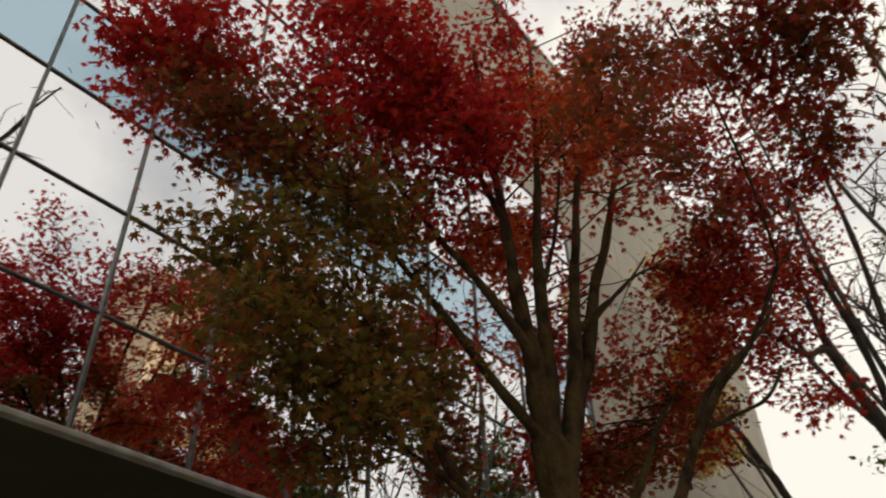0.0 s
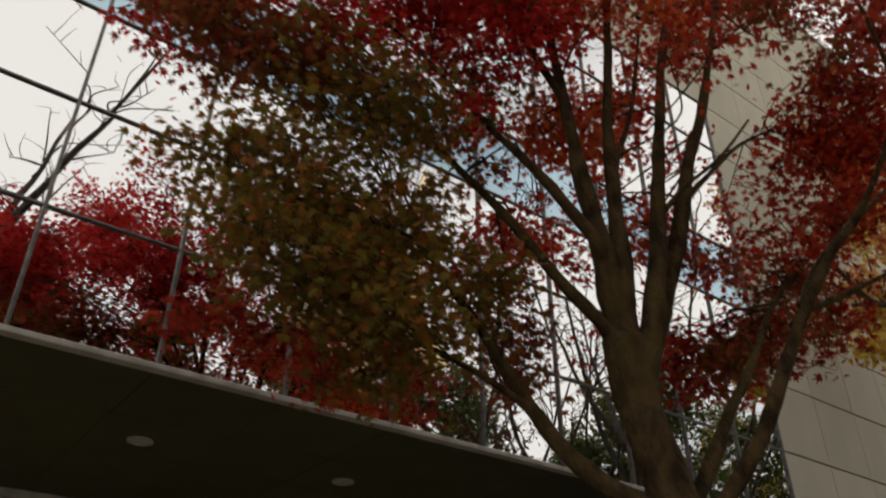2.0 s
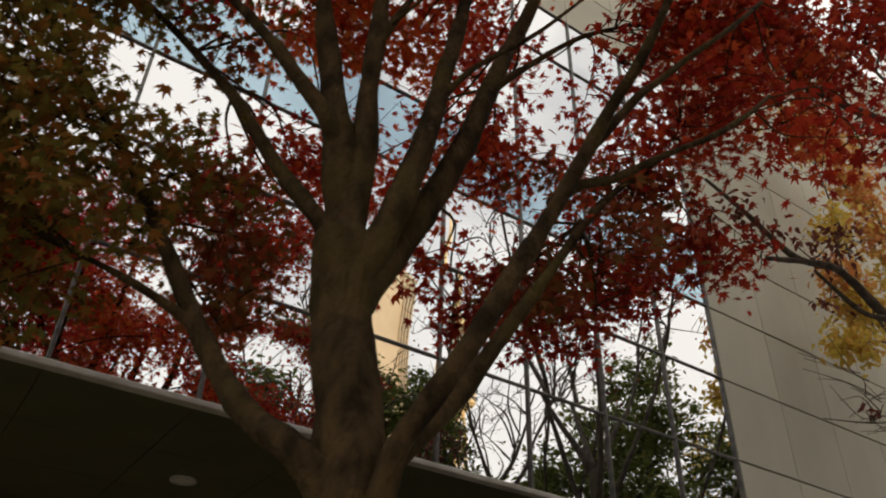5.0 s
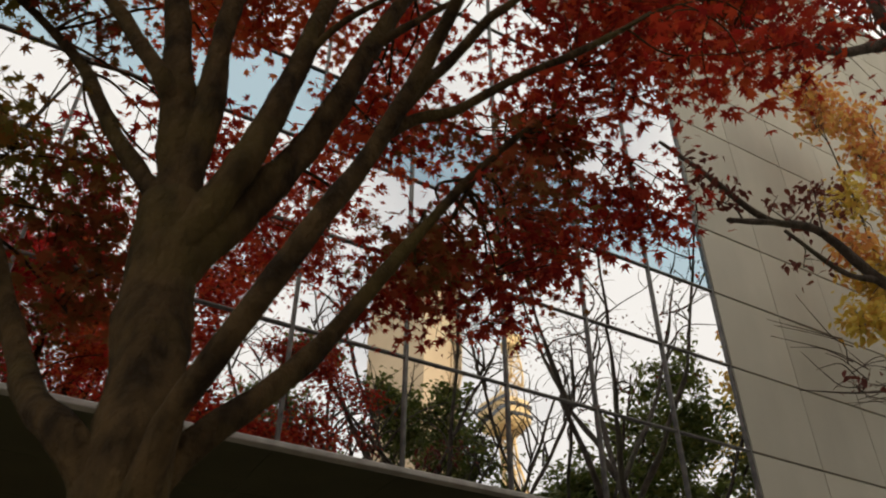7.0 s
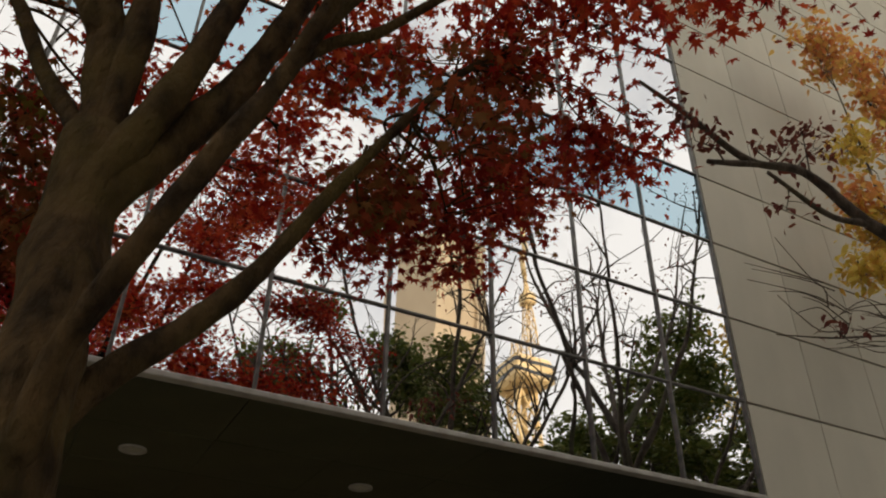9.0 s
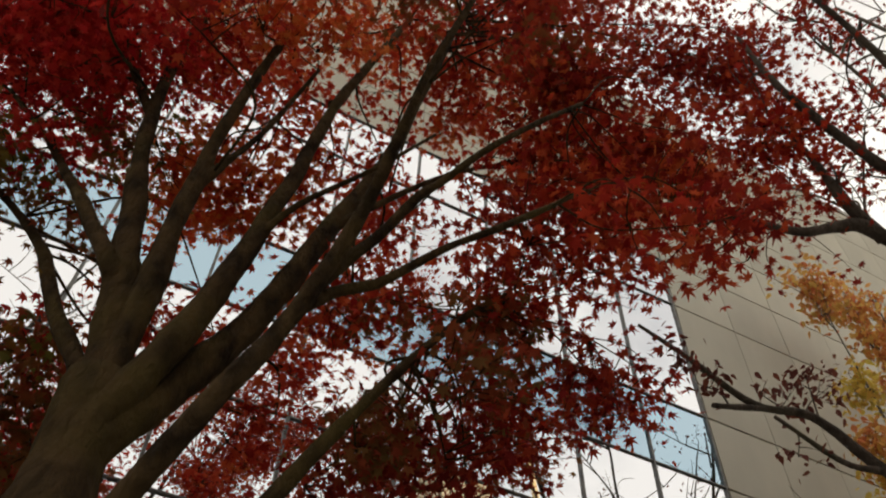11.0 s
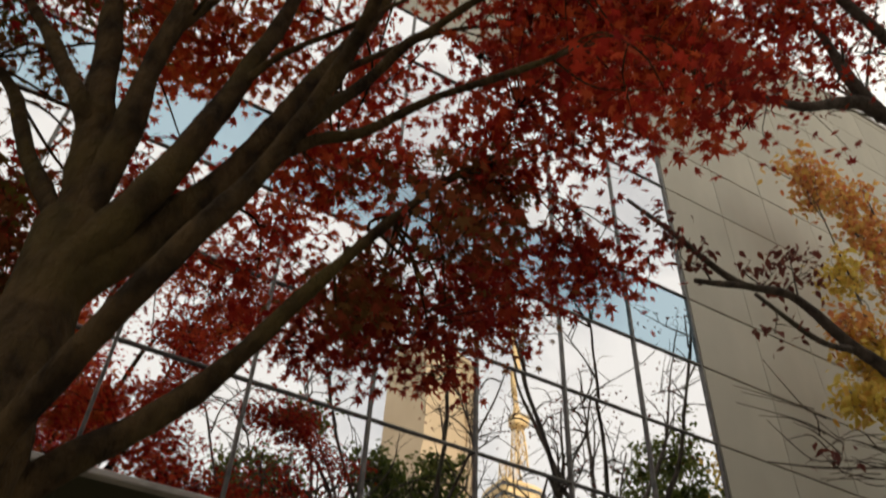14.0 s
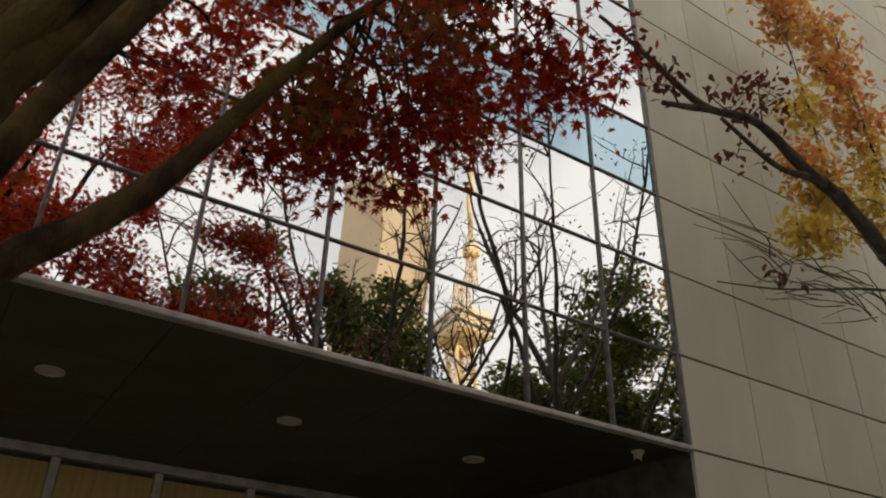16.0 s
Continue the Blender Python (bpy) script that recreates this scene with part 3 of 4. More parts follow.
pad("maple_red", (-4.69, -2.80, 3.94), 0.27, 0.26, 0.15, 92)
pad("maple_brown", (-4.53, -2.90, 3.49), 0.27, 0.26, 0.15, 122)
pad("maple_red", (-5.72, -1.80, 4.16), 0.27, 0.26, 0.15, 104)
pad("maple_red", (-5.19, -2.00, 3.54), 0.27, 0.26, 0.15, 67)
pad("maple_orange", (-5.21, -2.20, 5.25), 0.27, 0.26, 0.15, 186)
pad("maple_red", (-4.86, -2.30, 4.16), 0.27, 0.26, 0.15, 161)
pad("maple_red", (-4.94, -1.20, 4.81), 0.29, 0.26, 0.16, 209)
pad("maple_red", (-5.40, -1.15, 4.62), 0.26, 0.24, 0.14, 165)
pad("maple_red", (-5.19, -1.25, 4.75), 0.22, 0.20, 0.12, 132)
pad("maple_red", (-4.25, -2.55, 4.57), 0.31, 0.28, 0.17, 150)
pad("maple_red", (-4.15, -3.30, 4.72), 0.35, 0.32, 0.19, 220)
pad("maple_red", (-4.32, -2.95, 4.62), 0.31, 0.28, 0.17, 174)
pad("maple_dark", (-4.38, -1.90, 3.70), 0.29, 0.26, 0.16, 133)
pad("maple_dark", (-4.08, -2.02, 3.56), 0.26, 0.24, 0.14, 115)
pad("maple_dark", (-3.90, -2.62, 3.76), 0.24, 0.22, 0.13, 115)
pad("maple_red", (-3.63, -2.64, 3.86), 0.24, 0.22, 0.13, 104)
pad("maple_brown", (-4.72, -2.46, 4.04), 0.24, 0.22, 0.13, 104)
pad("maple_red", (-4.85, -1.80, 4.97), 0.29, 0.26, 0.16, 115)
pad("maple_orange", (-5.88, -1.35, 5.31), 0.31, 0.28, 0.17, 286)
pad("maple_red", (-4.83, -1.46, 4.48), 0.26, 0.24, 0.14, 187)
pad("maple_dark", (-4.50, -1.65, 3.74), 0.24, 0.22, 0.13, 98)
pad("maple_dark", (-4.46, -2.14, 3.52), 0.26, 0.24, 0.14, 121)
pad("maple_dark", (-4.06, -2.32, 3.70), 0.29, 0.26, 0.16, 150)
pad("maple_dark", (-3.82, -2.80, 3.84), 0.26, 0.24, 0.14, 133)
pad("maple_red", (-4.18, -2.71, 4.44), 0.29, 0.26, 0.16, 133)
pad("maple_red", (-4.45, -3.66, 3.50), 0.22, 0.20, 0.12, 63)
pad("maple_red", (-3.90, -3.62, 3.74), 0.26, 0.24, 0.14, 98)
pad("maple_brown", (-7.45, -1.95, 4.48), 0.35, 0.32, 0.19, 243)
pad("maple_crimson", (-7.90, -1.45, 4.95), 0.35, 0.32, 0.19, 418)
pad("maple_brown", (-5.93, -3.45, 5.53), 0.24, 0.22, 0.14, 312)
pad("maple_brown", (-4.60, -3.45, 6.82), 0.24, 0.22, 0.14, 312)
pad("maple_brown", (-2.50, -3.45, 8.57), 0.24, 0.22, 0.14, 276)
pad("maple_dark", (-0.11, -3.45, 9.89), 0.24, 0.22, 0.14, 264)
pad("maple_dark", (-4.31, -3.45, 6.14), 0.24, 0.22, 0.14, 312)
pad("maple_brown", (-5.77, -3.45, 5.07), 0.24, 0.22, 0.14, 240)
pad("maple_brown", (-5.26, -3.45, 5.02), 0.24, 0.22, 0.14, 276)
pad("maple_dark", (-3.54, -3.45, 6.14), 0.24, 0.22, 0.14, 264)
pad("maple_brown", (-4.35, -3.45, 5.16), 0.24, 0.22, 0.14, 240)
pad("maple_red", (-2.85, -3.45, 6.03), 0.24, 0.22, 0.14, 216)
pad("maple_brown", (-6.50, -3.45, 4.71), 0.24, 0.22, 0.14, 216)
pad("maple_dark", (-5.96, -3.45, 4.35), 0.24, 0.22, 0.14, 156)
pad("maple_brown", (-6.32, -4.48, 4.57), 0.24, 0.20, 0.13, 286)
pad("maple_brown", (-6.21, -4.61, 4.47), 0.24, 0.20, 0.13, 275)
pad("maple_dark", (-6.13, -4.42, 4.38), 0.24, 0.20, 0.13, 264)
pad("maple_brown", (-5.97, -4.51, 4.21), 0.24, 0.20, 0.13, 242)
pad("maple_dark", (-6.26, -4.29, 4.50), 0.24, 0.20, 0.13, 264)
pad("maple_brown", (-6.41, -4.19, 4.62), 0.24, 0.20, 0.13, 220)
pad("maple_dark", (-6.33, -4.72, 4.59), 0.24, 0.20, 0.13, 242)
pad("maple_dark", (-6.47, -4.50, 4.71), 0.24, 0.20, 0.13, 242)
pad("maple_dark", (-5.89, -4.29, 4.08), 0.24, 0.20, 0.13, 176)
pad("maple_brown", (-7.91, -2.00, 4.47), 0.26, 0.24, 0.13, 204)
pad("maple_brown", (-7.61, -2.00, 4.45), 0.26, 0.24, 0.13, 235)
pad("maple_brown", (-7.19, -2.00, 4.49), 0.26, 0.24, 0.13, 260)
pad("maple_olive", (-6.73, -2.00, 4.66), 0.26, 0.24, 0.13, 260)
pad("maple_brown", (-6.18, -2.00, 5.06), 0.26, 0.24, 0.13, 248)
pad("maple_olive", (-6.96, -2.00, 4.28), 0.26, 0.24, 0.13, 204)
pad("maple_olive", (-5.84, -2.00, 5.00), 0.26, 0.24, 0.13, 136)
pad("maple_olive", (-7.42, -2.00, 3.94), 0.26, 0.24, 0.13, 204)
pad("maple_olive", (-7.72, -2.00, 3.73), 0.26, 0.24, 0.13, 204)
pad("maple_olive", (-6.48, -2.00, 4.61), 0.26, 0.24, 0.13, 186)
pad("maple_dark", (-7.56, -1.70, 3.12), 0.22, 0.20, 0.11, 180)
pad("maple_dark", (-7.27, -1.70, 3.08), 0.22, 0.20, 0.11, 198)
pad("maple_dark", (-7.02, -1.70, 3.02), 0.22, 0.20, 0.11, 156)
pad("maple_crimson", (-6.78, -2.25, 5.27), 0.24, 0.22, 0.15, 72)
pad("maple_crimson", (-6.50, -2.25, 5.11), 0.24, 0.22, 0.15, 78)
pad("maple_crimson", (-6.33, -2.25, 4.55), 0.24, 0.22, 0.15, 140)
pad("maple_orange", (-5.76, -2.25, 4.65), 0.24, 0.22, 0.15, 168)
pad("maple_orange", (-5.63, -2.25, 5.06), 0.24, 0.22, 0.15, 105)
pad("maple_red", (-5.89, -2.25, 6.02), 0.24, 0.22, 0.15, 57)
pad("maple_red", (-5.40, -2.25, 5.75), 0.24, 0.22, 0.15, 45)
pad("maple_red", (-5.22, -2.25, 5.05), 0.24, 0.22, 0.15, 140)
pad("maple_red", (-4.83, -2.25, 6.05), 0.24, 0.22, 0.15, 118)
pad("maple_red", (-4.99, -2.25, 5.39), 0.24, 0.22, 0.15, 125)
pad("maple_red", (-4.13, -2.25, 7.58), 0.24, 0.22, 0.15, 182)
pad("maple_red", (-3.48, -2.25, 8.87), 0.24, 0.22, 0.15, 168)
pad("maple_red", (-2.47, -2.25, 10.15), 0.24, 0.22, 0.15, 154)
pad("maple_orange", (-4.29, -2.25, 6.21), 0.24, 0.22, 0.15, 140)
pad("maple_red", (-4.54, -2.25, 5.04), 0.24, 0.22, 0.15, 118)
pad("maple_brown", (-6.07, -1.95, 3.62), 0.20, 0.20, 0.14, 260)
pad("maple_brown", (-5.91, -1.95, 3.35), 0.20, 0.20, 0.14, 260)
pad("maple_brown", (-5.88, -1.95, 3.15), 0.20, 0.20, 0.14, 260)
pad("maple_brown", (-6.18, -1.95, 4.33), 0.20, 0.20, 0.14, 120)
pad("maple_orange", (-4.27, -3.35, 5.04), 0.20, 0.20, 0.09, 126)
pad("maple_red", (-3.87, -3.35, 5.00), 0.20, 0.20, 0.09, 138)
pad("maple_red", (-4.30, -3.35, 4.20), 0.20, 0.20, 0.09, 134)
pad("maple_orange", (-3.85, -3.35, 4.39), 0.20, 0.20, 0.09, 126)
pad("maple_red", (-3.54, -3.35, 4.39), 0.20, 0.20, 0.09, 100)
pad("maple_red", (-3.52, -3.35, 5.01), 0.20, 0.20, 0.09, 109)
pad("maple_red", (-4.16, -3.35, 3.92), 0.20, 0.20, 0.09, 92)
maple.finish()

# the half-bare tree with yellow leaves before the stone wing
amber = Tree("half-bare tree with yellow and orange leaves", DARK_BARK, 23)
amber.limb(((0.9, -2.9, -0.1), (0.85, -2.85, 1.2), (0.6, -2.75, 2.4), (0.08, -2.62, 3.40), (-0.6, -2.58, 3.72), (-1.12, -2.55, 3.94)), 0.12, 0.050, "trunk", 12, 0.08)
amber.limb(((-1.02, -2.56, 3.90), (-1.39, -2.52, 4.24), (-1.67, -2.50, 4.36), (-1.99, -2.45, 4.60), (-2.40, -2.40, 4.56), (-2.81, -2.35, 4.80), (-3.07, -2.30, 4.97)), 0.044, 0.011)
amber.limb(((-1.60, -2.50, 4.32), (-1.96, -2.50, 4.26), (-2.40, -2.50, 4.40)), 0.022, 0.012)
amber.limb(((-2.30, -2.41, 4.56), (-2.55, -2.40, 4.48), (-2.75, -2.40, 4.41)), 0.020, 0.015)
amber.limb(((-0.55, -2.58, 3.70), (-0.9, -2.52, 3.74), (-1.25, -2.46, 3.70), (-1.65, -2.40, 3.60), (-2.0, -2.35, 3.52), (-2.4, -2.30, 3.46)), 0.012, 0.003)
amber.limb(((0.6, -2.75, 2.4), (1.3, -1.8, 4.2), (1.65, -1.0, 6.2), (1.7, -0.9, 7.6), (1.7, -0.85, 8.8)), 0.030, 0.006)
amber.limb(((0.8, -2.6, 2.6), (2.2, -1.6, 5.0), (2.9, -0.95, 7.0), (3.0, -0.85, 8.6), (3.0, -0.85, 9.8)), 0.032, 0.006)
amber.pad("amber", (2.68, -0.84, 9.34), 0.51, 0.19, 0.42, 276, 0.080, 7, 0.10)
amber.pad("amber", (2.67, -0.84, 8.64), 0.48, 0.19, 0.41, 412, 0.080, 7, 0.10)
amber.pad("amber", (2.79, -0.84, 8.06), 0.47, 0.24, 0.47, 504, 0.080, 7, 0.10)
amber.pad("yellow", (1.70, -0.84, 7.54), 0.29, 0.20, 0.29, 228, 0.080, 7, 0.10)
amber.pad("amber", (1.54, -0.84, 6.75), 0.34, 0.20, 0.28, 322, 0.080, 7, 0.10)
amber.pad("yellow", (1.59, -0.84, 6.33), 0.40, 0.19, 0.27, 368, 0.080, 7, 0.10)
amber.pad("yellow", (1.30, -0.84, 5.77), 0.35, 0.19, 0.19, 322, 0.080, 7, 0.10)
amber.pad("yellow", (2.86, -0.84, 7.22), 0.30, 0.19, 0.46, 322, 0.080, 7, 0.10)
amber.pad("yellow", (2.56, -0.84, 6.40), 0.29, 0.19, 0.29, 276, 0.080, 7, 0.10)
amber.pad("amber", (1.74, -0.84, 8.99), 0.24, 0.20, 0.31, 138, 0.080, 7, 0.10)
amber.pad("withered", (-2.90, -2.35, 4.76), 0.17, 0.12, 0.13, 60, 0.045, 8, 0.06)
amber.pad("withered", (-2.77, -2.40, 4.54), 0.13, 0.12, 0.12, 45, 0.045, 8, 0.06)
amber.pad("withered", (-2.16, -2.40, 4.72), 0.18, 0.12, 0.11, 50, 0.045, 8, 0.06)
amber.pad("withered", (-1.93, -2.45, 4.84), 0.15, 0.12, 0.11, 45, 0.045, 8, 0.06)
amber.pad("withered", (-1.67, -2.45, 4.97), 0.12, 0.12, 0.16, 40, 0.045, 8, 0.06)
amber.pad("withered", (-2.31, -2.50, 4.21), 0.13, 0.10, 0.10, 20, 0.045, 8, 0.06)
amber.pad("withered", (-1.92, -2.40, 3.60), 0.27, 0.10, 0.08, 20, 0.045, 8, 0.06)
amber.pad("amber", (1.61, -0.84, 9.36), 0.48, 0.25, 0.33, 228, 0.080, 7, 0.10)
amber.pad("amber", (2.13, -0.84, 9.22), 0.50, 0.22, 0.33, 228, 0.080, 7, 0.10)
for i in range(34):
    start = Vector((-0.9 - 1.3 * random.random(), -2.45, 3.82 - 0.35 * random.random()))
    tip = start + Vector((-random.uniform(0.2, 0.7), random.uniform(-0.15, 0.2), random.uniform(-0.12, 0.16)))
    amber.shoot(start, tip, 0.004, 0.06, 3)
amber.finish(SIMPLE_SHAPE)

# the maple at the end of the path, mostly out of view
side = Tree("maple with thin red leaves and bare dark limbs", DARK_BARK, 31)
side.limb(((-0.8, -4.1, -0.1), (-0.85, -4.05, 1.5), (-1.1, -3.9, 3.2), (-1.81, -3.65, 4.35), (-2.2, -3.6, 4.6)), 0.11, 0.05, "trunk", 12, 0.08)
side.limb(((-2.15, -3.60, 4.58), (-2.68, -3.60, 4.69), (-2.87, -3.55, 4.65), (-3.10, -3.50, 4.52), (-3.29, -3.40, 4.59), (-3.45, -3.30, 4.72)), 0.042, 0.013)
side.limb(((-2.60, -3.60, 4.66), (-2.76, -3.60, 4.85), (-2.80, -3.60, 5.09), (-2.87, -3.60, 5.31), (-3.07, -3.60, 5.65)), 0.038, 0.012)
side.limb(((-1.6, -3.75, 4.1), (-2.2, -3.80, 4.8), (-2.91, -3.80, 5.15), (-3.20, -3.80, 5.41), (-3.3, -3.80, 5.9)), 0.042, 0.012)
side.limb(((-1.4, -3.85, 3.8), (-1.9, -4.0, 5.0), (-2.5, -4.1, 6.0), (-3.1, -4.1, 6.9)), 0.046, 0.012)
for c, n in (((-2.75, -3.6, 5.0), 60), ((-3.0, -3.6, 5.5), 70), ((-2.5, -3.8, 5.4), 50), ((-3.2, -3.8, 5.7), 90), ((-2.9, -4.0, 6.4), 200), ((-2.3, -3.9, 6.0), 130), ((-3.4, -3.9, 6.6), 200), ((-3.1, -3.45, 4.6), 60)):
    side.pad("maple_dark", c, 0.38, 0.3, 0.22, n, 0.045, 9, 0.08)
side.finish()


# ---- what stands behind the camera and shows in the glass ----
def behind(az, far):
    """A place seen in the glass at that bearing and distance from the end of the path."""
    return Vector((-5.6 + far * math.sin(radians(az)), 4.6 - far * math.cos(radians(az)), 0))


def crown_tree(label, az, far, height, girth, kind, seed, leaf=0.06, count=5200, bare=0.45, bark=DARK_BARK, clumps=26, breadth=0.17):
    """A tree with forked limbs and a crown of many clumps."""
    t = Tree(label, bark, seed, "trees behind the path")
    r, o = np.random.RandomState(seed), behind(az, far)
    lean = r.normal(0, 0.25, 2)
    top = o + Vector((lean[0], lean[1], height * 0.78))
    mid = o.lerp(top, 0.5) + Vector((r.normal(0, 0.15), r.normal(0, 0.15), 0))
    t.limb((o - Vector((0, 0, 0.1)), o.lerp(mid, 0.5), mid, mid.lerp(top, 0.5) + Vector((0.1, 0.05, 0)), top), girth, girth * 0.25, "trunk", 10, girth * 0.6)
    for i in range(9):
        s = 0.32 + 0.6 * i / 9
        a = o.lerp(top, s)
        ang = r.uniform(0, 6.28)
        reach = (1.25 - s) * height * 0.26
        b = a + Vector((math.cos(ang) * reach, math.sin(ang) * reach, reach * 0.75))
        c = a.lerp(b, 0.5) + Vector((r.normal(0, 0.12), r.normal(0, 0.12), 0.12))
        t.limb((a, c, b, b + Vector((math.cos(ang) * 0.3, math.sin(ang) * 0.3, 0.45))), girth * 0.4, 0.012, "limb", 7)
    for i in range(clumps):
        v = r.normal(0, 1, 3)
        v = v / np.linalg.norm(v) * r.uniform(0.25, 1) ** 0.45
        wide = height * breadth
        c = o + Vector((v[0] * wide, v[1] * wide, height * (bare + (1 - bare) / 2) + v[2] * height * (1 - bare) / 2))
        t.pad(kind, c, wide * 0.36, wide * 0.36, wide * 0.28, count // clumps, leaf, 40, 0.14)
    return t


crown_tree("dense dark green evergreen tree", 20.3, 13.2, 9.2, 0.14, "evergreen", 41, 0.10, 14000, 0.40).finish(SIMPLE_SHAPE, 0.2)
crown_tree("dark green evergreen tree with thin crown", 28.0, 13.2, 8.3, 0.12, "evergreen", 42, 0.095, 12000, 0.40).finish(SIMPLE_SHAPE, 0.2)
crown_tree("broad dark green evergreen tree", 47.0, 13.8, 8.9, 0.20, "evergreen", 43, 0.10, 25000, 0.30, clumps=44, breadth=0.23).finish(SIMPLE_SHAPE, 0.2)
crown_tree("broad low evergreen tree", 39.5, 13.4, 6.8, 0.15, "evergreen", 44, 0.10, 16000, 0.30, clumps=34, breadth=0.24).finish(SIMPLE_SHAPE, 0.2)
crown_tree("small evergreen with yellowing leaves", 51.0, 13.0, 7.2, 0.10, "yellow", 45, 0.05, 260, 0.72, clumps=4).finish(SIMPLE_SHAPE, 0.2)
crown_tree("tall dark evergreen at the wing", 54.0, 15.5, 8.4, 0.18, "evergreen", 46, 0.08, 7000, 0.3).finish(SIMPLE_SHAPE, 0.2)
crown_tree("small maple with deep red leaves", 11.5, 12.5, 7.6, 0.10, "maple_dark", 47, 0.055, 3000, 0.5, clumps=20).finish()
crown_tree("spreading maple with red autumn leaves", -2.8, 12.4, 9.9, 0.15, "maple_crimson", 48, 0.075, 21000, 0.40, clumps=34).finish()
crown_tree("spreading maple with red autumn leaves", -10.5, 12.5, 8.9, 0.14, "maple_crimson", 49, 0.075, 19000, 0.42, clumps=30).finish()


def bare_tree(label, az, far, height, girth, seed, leaf_count=0, spread=0.30):
    """A winter tree: limbs that fork again and again, with a few withered leaves."""
    t = Tree(label, DARK_BARK, seed, "trees behind the path")
    r, o = np.random.RandomState(seed), behind(az, far)
    fork = o + Vector((r.normal(0, 0.2), r.normal(0, 0.2), height * 0.48))
    t.limb((o - Vector((0, 0, 0.1)), o.lerp(fork, 0.5) + Vector((0.1, 0.06, 0)), fork), girth, girth * 0.62, "trunk", 10, girth * 0.5)
    for i in range(6):
        ang = i * 1.05 + r.uniform(-0.3, 0.3)
        reach = height * spread * r.uniform(0.5, 1.0)
        a = fork - Vector((0, 0, 0.05 * height * r.uniform(0, 2.5)))
        b = a + Vector((math.cos(ang) * reach, math.sin(ang) * reach, height * r.uniform(0.3, 0.5)))
        c = a.lerp(b, 0.45) + Vector((math.cos(ang) * 0.3, math.sin(ang) * 0.3, -0.1))
        t.limb((a, c, b), girth * 0.42, 0.014, "limb", 7)
        for k in range(7):
            p = c.lerp(b, r.uniform(0, 1))
            q = p + Vector((r.normal(0, 0.5), r.normal(0, 0.5), abs(r.normal(0.5, 0.3))))
            path = t.shoot(p, q, 0.018, 0.14, 4)
            for m in range(3):
                u = path[r.randint(len(path) // 2, len(path))]
                t.shoot(u, u + Vector((r.normal(0, 0.3), r.normal(0, 0.3), abs(r.normal(0.22, 0.2)))), 0.008, 0.1, 3)
            if leaf_count:
                t.spray.setdefault(("withered", 0.05), []).append(np.array(q) + r.normal(0, 0.16, (leaf_count, 3)))
    return t


bare_tree("bare tree with dark crooked limbs", 22.0, 11.5, 10.2, 0.10, 61).finish()
bare_tree("bare tree with dark crooked limbs", 28.5, 11.2, 10.4, 0.12, 62).finish()
bare_tree("nearly bare tree with withered red leaves", 42.5, 11.6, 12.2, 0.125, 63, 16).finish(SIMPLE_SHAPE)
bare_tree("nearly bare tree with withered red leaves", 37.5, 12.6, 10.4, 0.12, 64, 9).finish(SIMPLE_SHAPE)
bare_tree("tall bare tree with dark crooked limbs", -18.0, 12.0, 13.2, 0.27, 65).finish()
bare_tree("thin bare tree with dark twigs", 16.5, 12.0, 8.2, 0.07, 66).finish()

# ---- far buildings in the glass ----
BEIGE, n_, l_, b_ = material("beige_tower_cladding", (0.46, 0.36, 0.25), 0.7)
noise_mix(n_, l_, b_.inputs["Base Color"], (0.42, 0.33, 0.225), (0.5, 0.40, 0.28), 0.12)
DARKGLASS, n_, l_, b_ = material("dark_window_glass", (0.06, 0.07, 0.08), 0.12)
noise_mix(n_, l_, b_.inputs["Base Color"], (0.045, 0.05, 0.06), (0.09, 0.10, 0.11), 0.4)
CREAM, n_, l_, b_ = material("cream_painted_steel", (0.72, 0.52, 0.26), 0.6)
noise_mix(n_, l_, b_.inputs["Base Color"], (0.62, 0.43, 0.2), (0.78, 0.60, 0.34), 0.2)

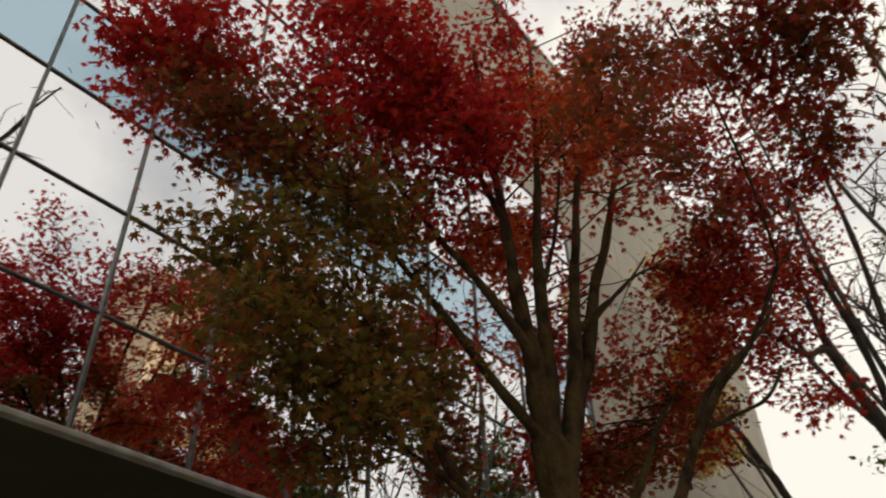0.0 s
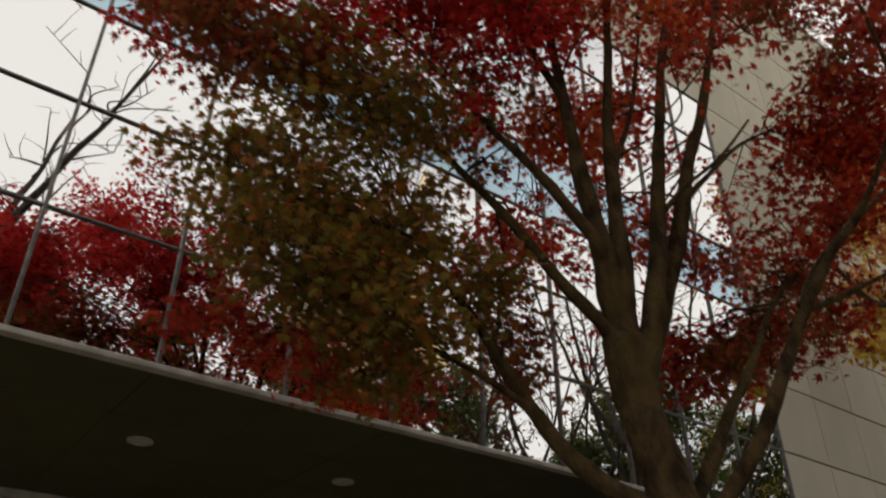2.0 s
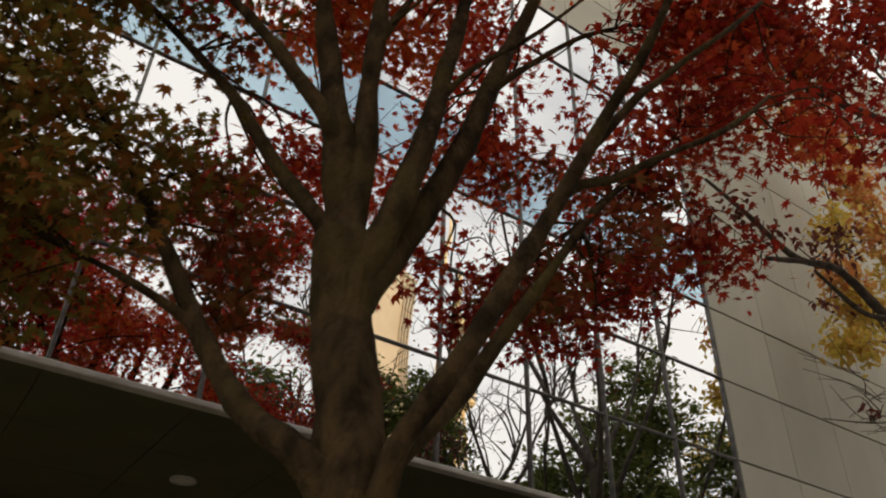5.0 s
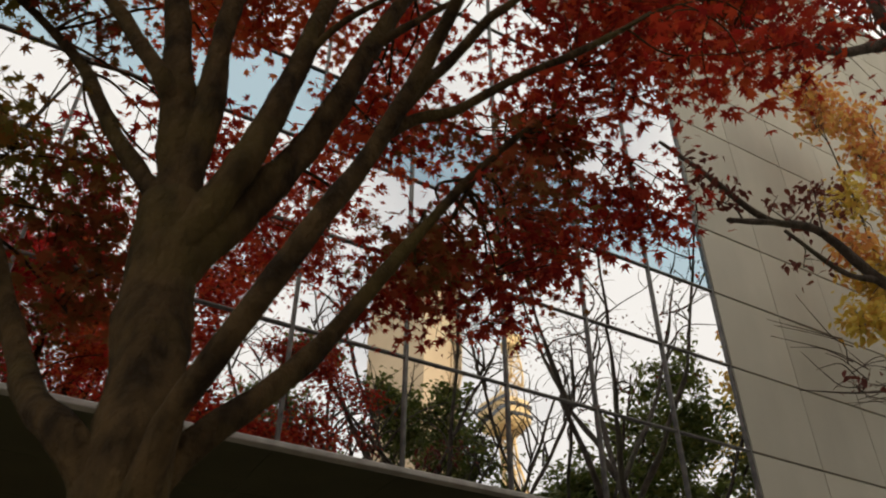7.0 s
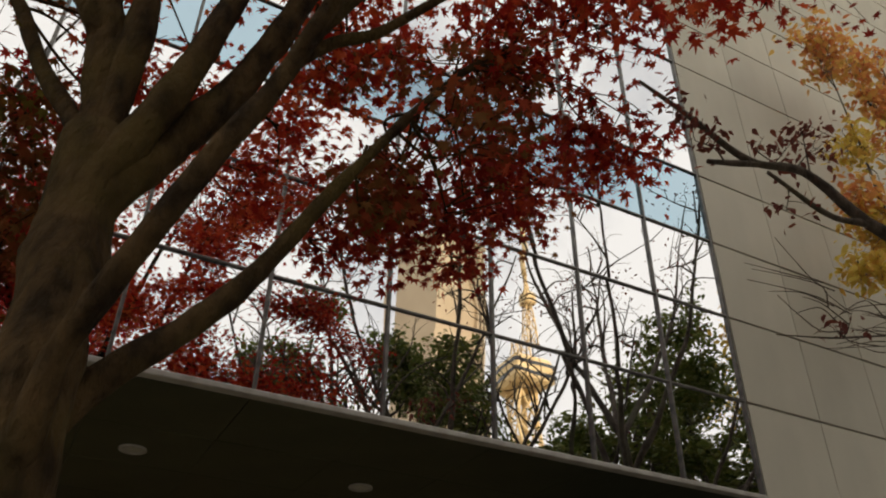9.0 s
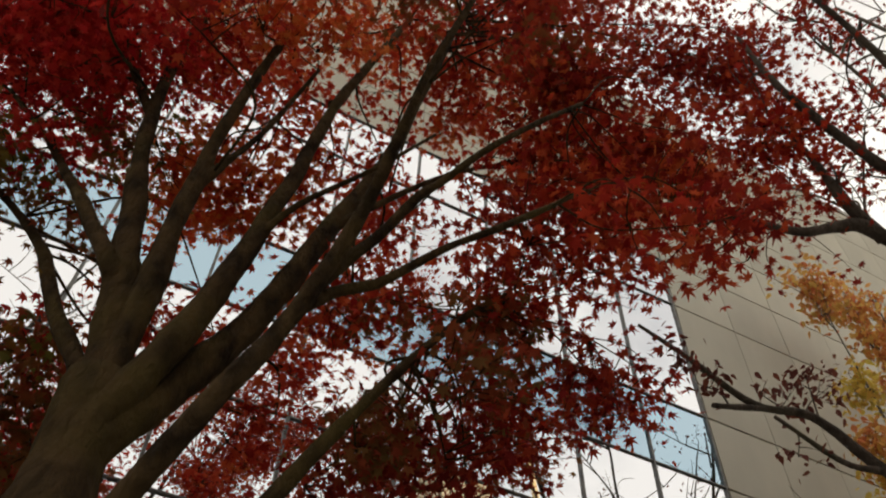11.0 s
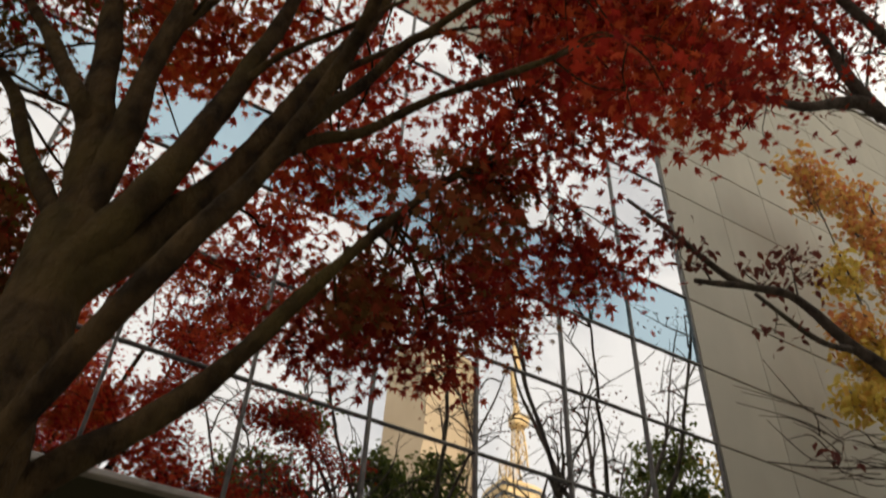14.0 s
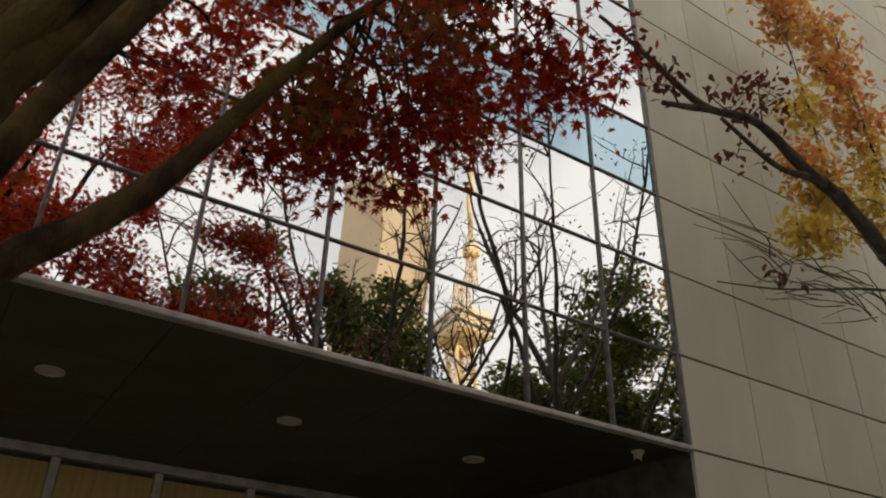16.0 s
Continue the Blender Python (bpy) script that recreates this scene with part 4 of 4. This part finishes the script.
block = tagged(new("office_tower"), "tall beige office tower with vertical window strips", "building")
block.location = behind(29.0, 90)
block.rotation_euler = (0, 0, radians(-24))
part("wall", box((-4.6, -8, 0), (4.6, 0, 62.0)), BEIGE, block)
part("roof", box((-4.9, -8.3, 62.0), (4.9, 0.3, 62.8), 0.1), BEIGE, block)
strip = mesh_of(box((-0.22, 0, 0), (0.22, 0.08, 2.6), 0.02), "window", DARKGLASS)
for i in range(17):
    for x in (2.6, 3.3, 4.0):
        share("window", strip, block, (x, 0.0, 4 + i * 3.3))
fin = mesh_of(box((-0.12, 0, 0), (0.12, 0.35, 59), 0.02), "fin", BEIGE)
for x in (2.25, 2.95, 3.65, 4.35):
    share("fin", fin, block, (x, 0.0, 2))

tower = tagged(new("lattice_tower"), "cream steel lattice tower with two decks", "tower")
tower.location = behind(34.4, 430)


def strut(bm, a, b, r):
    tube(bm, [Vector(a), Vector(b)], r, r, 5)


def half_width(z):
    return 5.0 + 34 * max(0.0, 1 - z / 190) ** 1.8 if z < 190 else max(1.0, 6.2 - (z - 190) * 0.075)


stages = [0, 30, 58, 84, 108, 130, 150, 170, 187, 206, 214, 222, 230, 238, 248, 258, 268]
corners = ((-1, -1), (1, -1), (1, 1), (-1, 1))
for z0, z1 in zip(stages, stages[1:]):
    bm = bmesh.new()
    a, b = half_width(z0), half_width(z1)
    thick = 1.3 if z0 < 190 else 0.55
    for i in range(4):
        (x0, y0), (x1, y1) = corners[i], corners[(i + 1) % 4]
        strut(bm, (x0 * a, y0 * a, z0), (x0 * b, y0 * b, z1), thick)
        strut(bm, (x0 * a, y0 * a, z0), (x1 * b, y1 * b, z1), thick * 0.45)
        strut(bm, (x1 * a, y1 * a, z0), (x0 * b, y0 * b, z1), thick * 0.45)
        strut(bm, (x0 * b, y0 * b, z1), (x1 * b, y1 * b, z1), thick * 0.5)
    part("lattice_stage", bm, CREAM, tower)
deck = part("main_deck", box((-12.5, -12.5, 188), (12.5, 12.5, 204), 2.0), CREAM, tower)
bm = bmesh.new()
for z in (192, 198):
    add_box(bm, (-12.7, -12.7, z), (12.7, 12.7, z + 2.2))
part("window_band", bm, DARKGLASS, deck)
part("upper_deck", box((-5.2, -5.2, 240), (5.2, 5.2, 249), 1.2), CREAM, tower)
bm = bmesh.new()
tube(bm, [Vector((0, 0, 266)), Vector((0, 0, 290)), Vector((0, 0, 312)), Vector((0, 0, 334))], 2.6, 0.7, 8)
part("antenna", bm, CREAM, tower)
